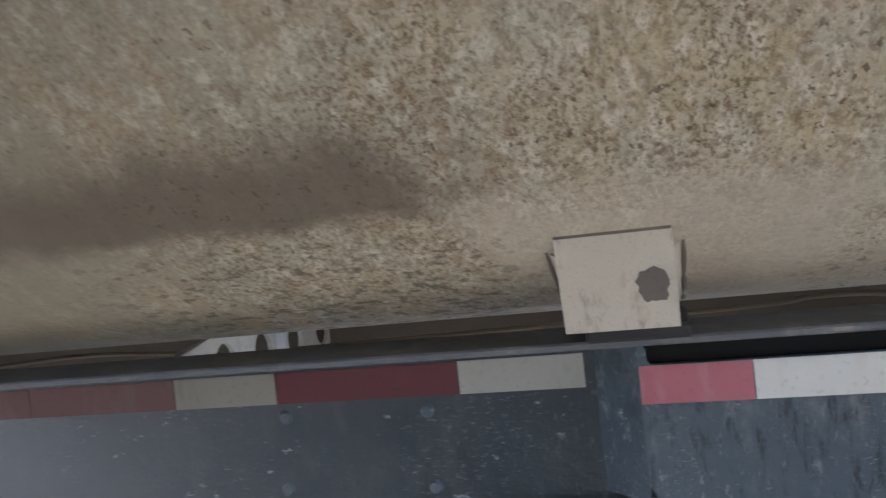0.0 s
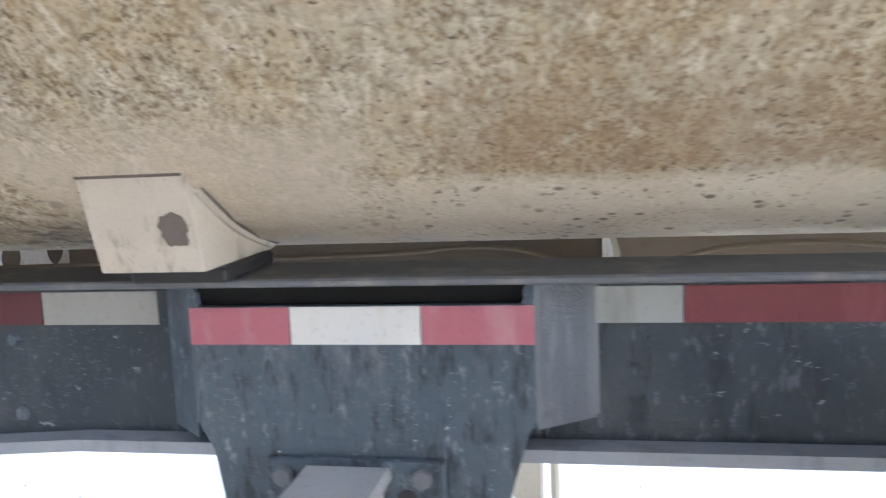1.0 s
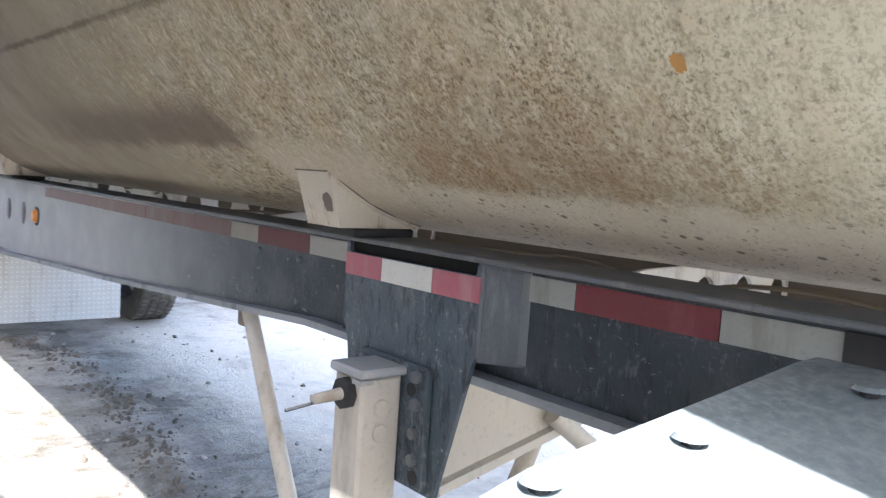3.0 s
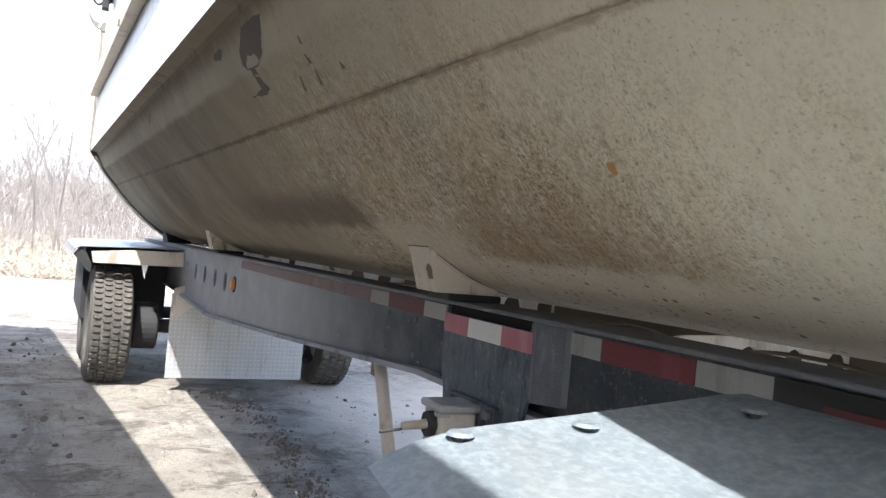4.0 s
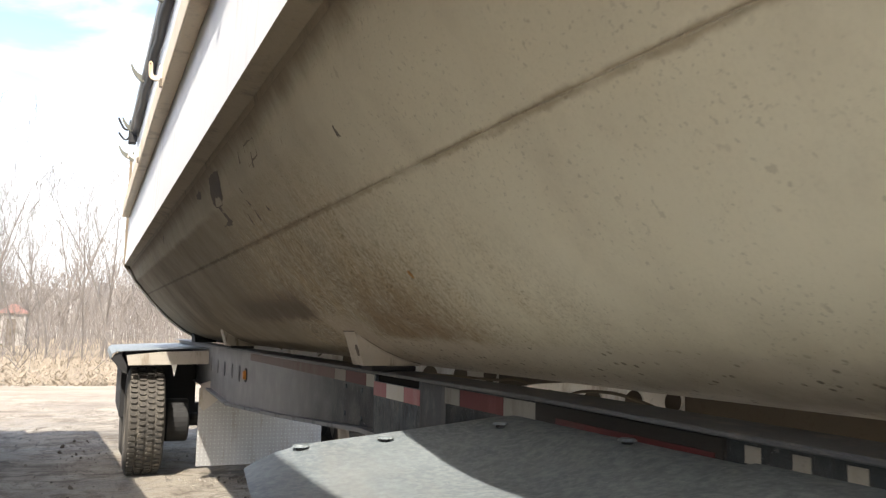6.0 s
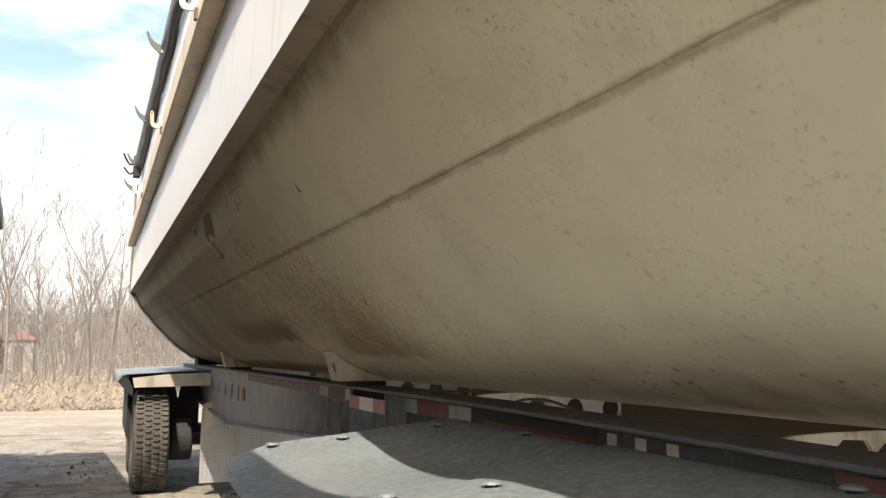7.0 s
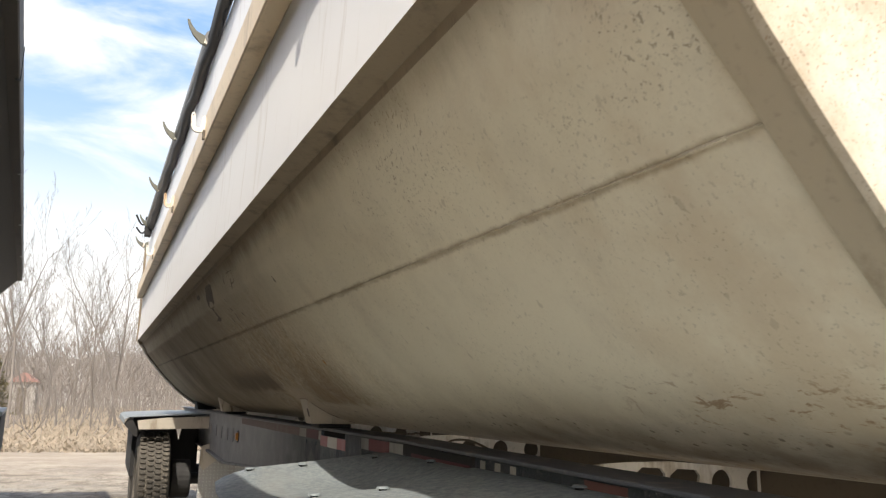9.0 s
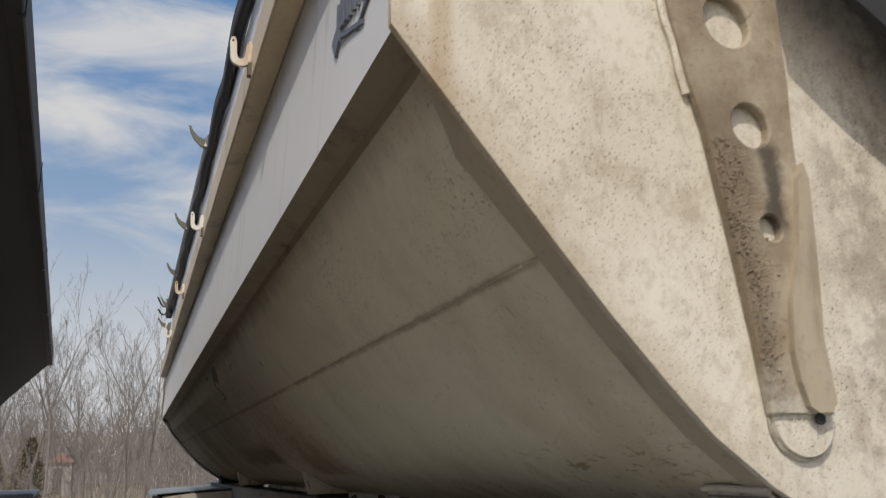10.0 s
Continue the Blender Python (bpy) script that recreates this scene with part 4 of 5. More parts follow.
def build_rib():
    x0, x1 = X_FRONT + 0.014, X_FRONT + 0.034
    holes = [(-0.049, 2.03, 0.046), (-0.034, 1.832, 0.037), (-0.025, 1.648, 0.021)]
    zs = [1.34, 1.46, 1.6, 1.72, 1.82, 1.92, 1.99, 2.06, 2.5]
    pts = [rib_at(z) + (z,) for z in zs]
    outline = [(a, z) for a, b, z in pts] + [(b, z) for a, b, z in reversed(pts)]
    rib = part("rib", pierced(outline, [oval(y, z, r, r * 1.1, 28) for y, z, r in holes], "x", x0, x1), "rib", front, "rust-stained raised channel rib with round holes", bevel=0.003)
    for sgn in (0, 1):
        bead = hose([(x0 + 0.006, rib_at(z)[sgn] + (0.004 if sgn else -0.004) + 0.003 * math.sin(z * 90), z) for z in np.arange(1.88 if sgn == 0 else 1.93, 2.5, 0.045)], 0.007, sides=6, steps=2)
        part("weld_bead", bead, "end", rib)
    lump = bmesh.new()
    r3 = random.Random(6)
    for k in range(420):
        z = r3.uniform(1.38, 1.8)
        yy = rib_at(z)[0] + 0.002 + abs(r3.gauss(0, 0.02))
        bmesh.ops.create_icosphere(lump, subdivisions=1, radius=r3.uniform(0.001, 0.0034), matrix=Matrix.Translation((x1, yy, z)))
    tagged(part("rust_scale", lump, "rib", rib), kind="stuff")
    disc = bmesh.new()
    bmesh.ops.create_cone(disc, cap_ends=True, segments=44, radius1=0.058, radius2=0.055, depth=0.012, matrix=pose(x0 + 0.006, -0.014, 1.33, 0, 90, 0))
    part("foot_disc", disc, "end", front, "round welded foot of the rib", smooth=True)
    part("foot_weld", hose([(x0 + 0.003, -0.014 + 0.059 * math.cos(a), 1.33 + 0.059 * math.sin(a)) for a in np.linspace(-3.3, 0.2, 22)], 0.003, sides=6, steps=2), "rib", front)
    bar = bmesh.new()
    prism([(-0.016, 1.352), (0.0, 1.342), (0.022, 1.343), (0.036, 1.358), (0.034, 1.40), (0.031, 1.46), (0.046, 1.60), (0.057, 1.74), (0.05, 1.77), (0.035, 1.74), (0.014, 1.62), (-0.018, 1.52), (-0.03, 1.44), (-0.026, 1.39)], "x", x1 - 0.001, x1 + 0.012, bar)
    part("side_bar", bar, "strip", rib, "smooth curved cover strip", bevel=0.004)
    part("drain_hole", rod((x1 - 0.001, 0.008, 1.333), (x1 + 0.003, 0.008, 1.333), 0.009, sides=14), "black", rib)


def shift_rib(p):
    return Vector((p.x, p.y - 0.005 - 0.033 * (p.z - 1.33), p.z + 0.021 - 0.056 * (p.z - 1.33)))


build_rib()
cover = [(0.02, 2.14), (0.125, 2.045), (0.212, 1.98), (0.42, 1.75), (0.9, 1.75), (0.9, 2.5), (0.02, 2.5)]
part("hoist_cover", prism(cover, "x", X_FRONT + 0.12, X_FRONT + 0.14), "black", front, "black steel hoist cover standing off the end plate")
part("cover_strut", box(X_FRONT + 0.01, X_FRONT + 0.121, 0.7, 0.76, 2.1, 2.16), "black", front)

for ob in front.children_recursive:
    if ob.name.split(".")[0] != "edge_strip":
        for v in ob.data.vertices:
            v.co = shift_rib(v.co)

# tarp tube, rolled tarp, hooks and cleats along the top
part("tarp_tube", rod((X_REAR + 0.9, -0.685, 3.17), (0.02, -0.662, 3.17), 0.042, sides=18), "pipe", trailer, "grey steel tarp roller tube", smooth=True)


def rolled_tarp():
    """Two loose rolls of black tarp behind the tube, torn ahead of it."""
    bm = bmesh.new()
    for dy, dz, r in ((-0.668, 3.115, 0.030), (-0.66, 3.165, 0.036)):
        line = [(X_REAR + 0.95 + 0.28 * k, dy + 0.006 * math.sin(k * 2.1 + dz), dz + 0.010 * math.sin(k * 1.3)) for k in range(32)]
        hose(line, r, bm, sides=10, steps=3)
    ob = part("rolled_tarp", bm, "tarp", trailer, "black rolled tarp edge", smooth=True)
    r2 = random.Random(9)
    for k in range(9):
        x = 0.25 + 0.13 * k + r2.uniform(-0.03, 0.03)
        z = 3.11
        w, d = r2.uniform(0.03, 0.07), r2.uniform(0.03, 0.09)
        flap = prism([(x - w, z), (x + w, z + 0.02), (x + w * 0.5, z - d * 0.5), (x + w * 0.2, z - d), (x - w * 0.3, z - d * 0.6)], "y", -0.663, -0.659)
        part("torn_flap", flap, "tarp", ob)


rolled_tarp()


def shrink(ob, root, s):
    for o in (ob, *ob.children):
        o.data.transform(Matrix.Translation(root) @ Matrix.Scale(s, 4) @ Matrix.Translation(-root))


def nudge(ob, dy, dz):
    for o in (ob, *ob.children):
        o.data.transform(Matrix.Translation((0, dy, dz)))


def tarp_arm():
    """A flat horn cut from plate, wide at its root and drawn out to an upturned tip."""
    bm = bmesh.new()
    low = [(-0.68, 2.70), (-0.74, 2.705), (-0.80, 2.73), (-0.845, 2.775), (-0.875, 2.83), (-0.89, 2.885)]
    top = [(-0.875, 2.885), (-0.855, 2.845), (-0.825, 2.81), (-0.78, 2.79), (-0.74, 2.795), (-0.68, 2.82)]
    prism(low + top, "x", -0.009, 0.009, bm)
    box(-0.035, 0.035, -0.74, -0.67, 2.69, 2.705, bm)
    ob = part("tarp_arm", bm, "arm", trailer, "curved olive-grey steel tarp horn", bevel=0.002)
    part("link", prism([(-0.775, 2.73), (-0.755, 2.725), (-0.735, 2.79), (-0.745, 2.80), (-0.76, 2.795)], "x", 0.009, 0.018), "ivory", ob, bevel=0.002)
    shrink(ob, Vector((0, -0.74, 2.74)), 0.8)
    nudge(ob, 0.06, 0.40)
    return ob


def cleat():
    """An upright U-shaped hook with two eyed prongs."""
    bm = bmesh.new()
    arc = [(-0.80 + 0.020 * math.cos(a), 2.60 + 0.024 * math.sin(a)) for a in np.linspace(math.pi, 2 * math.pi, 7)]
    outer = [(-0.80 + 0.052 * math.cos(a), 2.585 + 0.048 * math.sin(a)) for a in np.linspace(2 * math.pi, math.pi, 9)]
    prism([(-0.856, 2.67), (-0.85, 2.692), (-0.835, 2.695), (-0.824, 2.675)] + arc + [(-0.775, 2.65), (-0.766, 2.675), (-0.752, 2.675), (-0.744, 2.655)] + outer, "x", -0.011, 0.011, bm)
    ob = part("cleat", bm, "ivory", trailer, "ivory painted double-horned cleat", bevel=0.002)
    part("base", box(-0.02, 0.02, -0.765, -0.74, 2.49, 2.56), "brown", ob, "rusty weld foot")
    part("eye", rod((0.0105, -0.842, 2.672), (0.0125, -0.842, 2.672), 0.006, sides=10), "black", ob)
    shrink(ob, Vector((0, -0.742, 2.55)), 0.6)
    nudge(ob, 0.03, -0.075)
    return ob


bracket = part("tarp_bracket", hose([(-5.3, -0.69, 3.19), (-5.3, -0.75, 3.15), (-5.3, -0.79, 3.18), (-5.3, -0.83, 3.26)], 0.011, sides=6), "black", trailer, "black steel tarp latch hooks")
part("latch_hook", hose([(-5.3, -0.69, 3.17), (-5.3, -0.73, 3.07), (-5.32, -0.77, 3.06), (-5.32, -0.82, 3.12)], 0.010, sides=6), "black", bracket)
part("latch_plate", box(-5.36, -5.25, -0.73, -0.66, 3.02, 3.24), "black", bracket, bevel=0.006)
arm, knob = tarp_arm(), cleat()
arm.location.x, knob.location.x = 0.0, 2.36
for x in (-1.8, -3.5, -5.25, -6.2):
    copy_thing(arm, Matrix.Translation((x, 0, -0.08 if x < -6 else 0.0)))
for x in (0.52, -1.15, -3.2):
    copy_thing(knob, Matrix.Translation((x, 0, 0)))


def settle(ob):
    """Lay a part of the tub, with its own parts, into the tub's slightly skewed place."""
    if ob.name.startswith(("tarp_arm", "cleat")):
        ob.location = skew(Vector((ob.location.x, 0, 2.7 + ob.location.z))) - Vector((0, 0, 2.7))
        return
    for o in (ob, *ob.children_recursive):
        for v in o.data.vertices:
            v.co = skew(v.co)


# frame rails: web, flanges
RAIL = [(-8.6, 0.72), (-5.75, 0.72), (-3.85, 0.668), (-1.9, 0.775), (-0.2, 0.885), (6.5, 0.885)]


def build_rail(s):
    def m(y):
        return 2 * MID - y if s else y
    pts = [(x, z + 0.01) for x, z in RAIL] + [(6.5, 1.129), (-8.6, 1.129)]
    web = pierced(pts, [oval(x, 0.945, 0.05, 0.066) for x in (-5.14, -4.68, -4.26, -3.84, -3.47)], "y", m(0.055), m(0.067))
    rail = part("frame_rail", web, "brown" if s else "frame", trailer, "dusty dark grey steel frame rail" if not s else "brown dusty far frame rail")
    part("top_flange", box(-8.6, 6.5, m(-0.012), m(0.15), 1.130, 1.141), "brown" if s else "flange", rail, bevel=0.003)
    low = bmesh.new()
    up = [(x, z + 0.018) for x, z in RAIL]
    prism(up + [(x, z) for x, z in reversed(RAIL)], "y", m(0.012), m(0.15), low)
    part("bottom_flange", low, "brown" if s else "ledge", rail, "dust-covered bottom flange", bevel=0.003)
    return rail


def droop(ob):
    """The rail falls slightly ahead of the landing gear."""
    for o in (ob, *ob.children_recursive):
        bm = bmesh.new()
        bm.from_mesh(o.data)
        bmesh.ops.bisect_plane(bm, geom=bm.verts[:] + bm.edges[:] + bm.faces[:], plane_co=(1.2, 0, 0), plane_no=(1, 0, 0))
        for v in bm.verts:
            v.co.z -= 0.010 * max(0.0, v.co.x - 1.2)
        bm.to_mesh(o.data)
        bm.free()


rail = build_rail(0)
build_rail(1)


def tape(x0, x1, colour, y=0.055, z0=1.066, z1=1.1155, parent=None, label=""):
    part("tape", box(x0, x1, y - 0.0022, y - 0.0002, z0, z1), colour, parent or rail, label)


tape(-0.263, -0.077, "dull", label="dirty white reflective tape strip")
tape(-0.562, -0.265, "red", label="dark red reflective tape strip")
tape(-0.745, -0.564, "grimy")
tape(-1.03, -0.747, "faded")
tape(-1.215, -1.032, "faded")
tape(-1.5, -1.217, "faded")
tape(-3.0, -1.502, "faded")
tape(0.553, 0.666, "grey_tape")
tape(0.668, 0.953, "mid_red", label="red reflective tape strip")
tape(0.955, 1.137, "grey_tape")
for x in (1.845, 1.948, 2.05):
    tape(x, x + 0.035, "dull", z0=1.083, z1=1.113)
tape(2.45, 2.63, "faded")
tape(1.3, 1.5, "red")
part("hose_cover", box(1.14, 1.8, 0.047, 0.055, 1.06, 1.118), "black", rail, "black strip under the flange")

# added backing block, black so the open slots read as dark
part("suspension_beam", box(-5.5, -3.1, 0.10, 0.2, 0.76, 1.115), "black", trailer, "black block added behind the web slots to darken them", bevel=0.01)

tape(1.24, 1.78, "red", y=0.047, z0=1.064, z1=1.09, label="grimy dark red tape strip")

# oval slots and amber lamp in the rear of the web
lamp_ob = part("side_lamp", rod((-3.165, 0.055, 0.95), (-3.165, 0.03, 0.95), 0.042, sides=20, r2=0.028), "amber", trailer, "round amber side marker lamp", smooth=True)
part("lamp_ring", rod((-3.165, 0.055, 0.95), (-3.165, 0.049, 0.95), 0.052, sides=20), "black", lamp_ob)

# crossmember plates with holes under the tub
def crossmember(x, boxy):
    h = 1.138 - 0.0117 * x
    outline = [(0.068, 0.93), (0.068, 1.06), (0.2, h - 0.03), (0.36, h - 0.004), (0.48, h), (0.62, h), (0.80, h - 0.014), (0.97, h - 0.036), (0.97, 0.93)]
    holes = []
    for k, y in enumerate((0.581, 0.752, 0.922, 0.24, 0.41) if not boxy else (0.812, 0.957, 0.20, 0.36)):
        holes.append(oval(y, h - 0.066 - 0.012 * (y - 0.58), 0.042, 0.042))
    if boxy:
        for y, w in ((0.53, 0.058), (0.664, 0.06)):
            z = h - 0.04 - 0.05 * (y - 0.53)
            holes.append([(y - w, z - 0.024), (y + w * 0.9, z - 0.03), (y + w, z + 0.002), (y + w * 0.75, z + 0.02), (y - w * 0.5, z + 0.024), (y - w * 0.95, z + 0.004)])
    ob = part("crossmember", pierced(outline, holes, "x", x - 0.006, x + 0.006), "cross", trailer, "pale painted crossmember plate with round holes")
    part("cap", box(x - 0.05, x + 0.006, 0.07, 2 * MID - 0.07, 0.92, 0.932), "cross", ob)
    part("stop", box(x - 0.008, x + 0.05, 0.975, 2 * MID - 0.05, 0.93, h - 0.03), "dust", ob)


for k, x in enumerate((-5.2, -3.78, -2.32, -0.86, 0.593, 2.07, 3.3)):
    crossmember(x, x == 2.07)


# wedge feet between the tub and the rail
def tub_y(z):
    for (y0, z0), (y1, z1) in zip(NEAR[5:], NEAR[6:]):
        if z1 <= z <= z0:
            return y0 + (y1 - y0) * (z - z0) / (z1 - z0)
    return 0.44


def wedge(x, plain=False):
    bm = bmesh.new()
    zt, zb = 1.297, 1.161
    yt, yb = -0.104, -0.062
    side = [(yt, zt), (tub_y(1.27) + 0.004, 1.276), (tub_y(1.24) + 0.004, 1.246), (tub_y(1.21) + 0.004, 1.216), (0.10, 1.194), (0.165, 1.176), (0.165, zb), (yb, zb)]
    rows = [[bm.verts.new((sx, y, z)) for y, z in side] for sx in (-0.072, 0.072)]
    bm.faces.new(rows[0][::-1])
    bm.faces.new(rows[1])
    for i in range(len(side)):
        j = (i + 1) % len(side)
        bm.faces.new((rows[0][i], rows[0][j], rows[1][j], rows[1][i]))
    ob = part("wedge_foot", bm, "wedge", trailer, "beige welded wedge foot under the tub", bevel=0.003)
    for sx in (-0.069, 0.069):
        weld = hose([(sx * 1.05, y - 0.002, z - 0.006) for y, z in side[1:6]], 0.0085, sides=7, steps=3)
        part("weld_bead", weld, "wedge", ob)
        part("grime_line", hose([(sx * 1.22, y - 0.004, z - 0.004) for y, z in side[1:6]], 0.0045, sides=5, steps=2), "mud", ob)
    part("weld_bead", hose([(-0.078, yt - 0.003, zt + 0.002), (-0.03, yt - 0.004, zt + 0.004), (0.03, yt - 0.003, zt + 0.002), (0.078, yt - 0.003, zt + 0.003)], 0.0055, sides=6), "wedge", ob)
    part("crack", box(-0.071, 0.071, yt - 0.0012, yt + 0.001, zt - 0.0115, zt - 0.0075), "mud", ob)
    base = bmesh.new()
    box(-0.05, 0.086, -0.035, 0.14, 1.1415, 1.1615, base)
    part("rubber_pad", base, "black", ob, "black rubber pad", bevel=0.004)
    if not plain:
        stain = bmesh.new()
        r2 = random.Random(5)
        pts = []
        for k in range(22):
            a = 2 * math.pi * k / 22
            r = (0.016 + 0.007 * r2.random()) * (1.25 if k == 6 else 1.0)
            px, pz = 0.043 + r * math.cos(a), 1.216 + r * 1.15 * math.sin(a)
            pts.append((px, yt + (yb - yt) * (zt - pz) / (zt - zb) - 0.0012, pz))
        stain.faces.new([stain.verts.new(p) for p in pts])
        part("stain", stain, "mud", ob, "dark patch of bare metal")
    return ob


foot = wedge(0.0)
foot.location.x = -0.012
plain = wedge(0.0, True)
plain.location.x = -3.45
for x, dz in ((3.53, -0.047),):
    copy_thing(plain, Matrix.Translation((x, 0.04 if dz else 0.0, dz)))

# black block added to paint the dark gap between tub end and rail
part("rear_hinge", prism([(-6.34, 1.142), (-5.95, 1.142), (-6.05, 1.19), (-6.2, 1.235), (-6.34, 1.255)], "y", -0.02, 0.2), "black", trailer, "black block standing in for the dark gap under the tub's rear end", bevel=0.004)

# stain and rust marks on the flank
def blotch(name, x, z, w, h, colour, seed, label, lift=0.002):
    r2 = random.Random(seed)
    bm = bmesh.new()
    pts = []
    for k in range(26):
        a = 2 * math.pi * k / 26
        r = 0.75 + 0.35 * r2.random()
        px, pz = x + w * r * math.cos(a), z + h * r * math.sin(a)
        pts.append((px, tub_y(pz) - lift * 0.75, pz - lift * 0.65))
    c = bm.verts.new((x, tub_y(z) - lift * 0.75, z - lift * 0.65))
    vs = [bm.verts.new(p) for p in pts]
    for a, b in zip(vs, vs[1:] + vs[:1]):
        bm.faces.new((a, b, c))
    part(name, bm, colour, tub, label)


def mark(name, points, colour, label, lift=0.0015):
    """A flat irregular stain on the flank, given by its outline in (x, z)."""
    r2 = random.Random(len(points))
    bm = bmesh.new()
    fine = []
    for (x0, z0), (x1, z1) in zip(points, points[1:] + points[:1]):
        for k in range(4):
            s = k / 4
            fine.append((x0 + (x1 - x0) * s + r2.gauss(0, 0.0035), z0 + (z1 - z0) * s + r2.gauss(0, 0.0018)))
    vs = [bm.verts.new((px, tub_y(pz - rise(px)) - lift, pz - rise(px) - lift * 0.6)) for px, pz in fine]
    edges = [bm.edges.new((p, q)) for p, q in zip(vs, vs[1:] + vs[:1])]
    bmesh.ops.triangle_fill(bm, use_beauty=True, use_dissolve=False, edges=edges)
    part(name, bm, colour, tub, label)


blotch("rust_spot", 1.058, 1.423, 0.011, 0.0105, "rust", 3, "small orange rust spot")
mark("stain", [(-0.275, 1.872), (-0.17, 1.873), (-0.07, 1.866), (-0.10, 1.832), (-0.13, 1.80), (-0.17, 1.772), (-0.25, 1.762), (-0.34, 1.765), (-0.385, 1.785), (-0.38, 1.823), (-0.33, 1.85)], "mud", "dark spilled stain below the lip")
mark("stain", [(-0.33, 1.744), (-0.285, 1.744), (-0.285, 1.73), (-0.27, 1.706), (-0.32, 1.70), (-0.46, 1.707), (-0.47, 1.713), (-0.34, 1.717)], "mud", "dark drip")
mark("stain", [(-0.32, 1.763), (-0.27, 1.762), (-0.285, 1.75), (-0.33, 1.75)], "mud", "dark drip")
mark("stain", [(-0.69, 1.872), (-0.6, 1.872), (-0.56, 1.86), (-0.63, 1.84), (-0.72, 1.852)], "mud", "dark mark")
mark("notch", [(-2.48, 1.872), (-2.44, 1.872), (-2.56, 1.835), (-2.62, 1.832)], "mud", "dark notch under the lip")
for x, z, dx, dz in ((0.145, 1.698, -0.02, -0.03), (0.14, 1.732, 0.0, -0.02), (0.31, 1.69, 0.0, -0.014), (0.34, 1.851, -0.03, -0.03), (0.5, 1.82, -0.03, -0.04), (0.17, 1.765, -0.03, -0.04), (1.24, 1.735, -0.01, -0.02), (0.02, 1.70, -0.03, -0.03)):
    mark("drip", [(x, z), (x + 0.009, z), (x + dx + 0.014, z + dz), (x + dx, z + dz)] if z + dz > 1.75 or z < 1.748 else [(x, z), (x + 0.009, z), (x + dx * 0.3 + 0.01, 1.751), (x + dx * 0.3, 1.751)], "mud", "thin dark run")
# a scratched square with rounded corners
ring = [(0.42, 1.79), (0.57, 1.80), (0.58, 1.845), (0.44, 1.85)]
for (x0, z0), (x1, z1) in zip(ring, ring[1:] + ring[:1]):
    mark("scratch", [(x0, z0), (x1, z1), (x1 + 0.006, z1 + 0.005), (x0 + 0.006, z0 + 0.005)], "seam", "scratched outline")

# landing gear hanger plate and legs
def hanger():
    bm = bmesh.new()
    prism([(0.0, 0.94), (0.022, 0.898), (0.065, 0.62), (0.372, 0.62), (0.464, 0.93), (0.476, 0.945), (0.476, 1.128), (0.466, 1.128), (0.4615, 1.122), (0.4615, 1.109), (0.458, 1.104), (0.452, 1.1025), (0.022, 1.1025), (0.016, 1.104), (0.0125, 1.109), (0.0125, 1.122), (0.008, 1.128), (0.0, 1.128)], "y", 0.0, 0.011, bm)
    ob = part("hanger_plate", bm, "hanger", trailer, "dark grey landing gear hanger plate", bevel=0.0025)
    left = bmesh.new()
    prism([(0.0, 0.0), (0.0, 0.011), (-0.05, 0.055), (-0.062, 0.055)], "z", 0.915, 1.129, left)
    part("side_gusset", left, "hanger", ob, bevel=0.002)
    right = bmesh.new()
    prism([(0.476, 0.0), (0.476, 0.011), (0.54, 0.055), (0.553, 0.055)], "z", 0.935, 1.129, right)
    bent = part("side_gusset", right, "gusset", ob, bevel=0.002)
    part("edge_lip", prism([(0.537, 0.0505), (0.541, 0.0465), (0.557, 0.0545), (0.5555, 0.0555)], "z", 0.94, 1.128), "flange", bent)
    part("bend_line", prism([(0.4745, -0.001), (0.4815, 0.0015), (0.4815, 0.004), (0.4745, 0.002)], "z", 0.945, 1.126), "flange", bent)
    for x0, x1, c in ((0.0, 0.145, "bright_red"), (0.1455, 0.326, "white"), (0.3265, 0.475, "bright_red")):
        tape(x0 + 0.001, x1, c, 0.0, 1.05, 1.1015, ob, "clean reflective tape strip")
    # near-black block put in for the shade in the open gap
    part("dark_gap", box(0.005, 0.471, 0.016, 0.053, 1.06, 1.129), "void", ob, "black filler painting in the shade behind the plate")
    return ob


def bolt(x, y, z, axis="y", r=0.0145, parent=None, material="flange"):
    ends = {"y": ((x, y, z), (x, y - 0.014, z)), "z": ((x, y, z), (x, y, z + 0.010))}[axis]
    part("bolt", rod(ends[0], ends[1], r, sides=6), material, parent, bevel=0.002)


hang = hanger()


for x, z in ((-0.318, 1.043), (-0.552, 1.044), (-0.317, 0.927), (-0.561, 0.928)):
    part("rivet", rod((x, 0.056, z), (x, 0.049, z), 0.012, sides=12, r2=0.008), "hanger", rail)


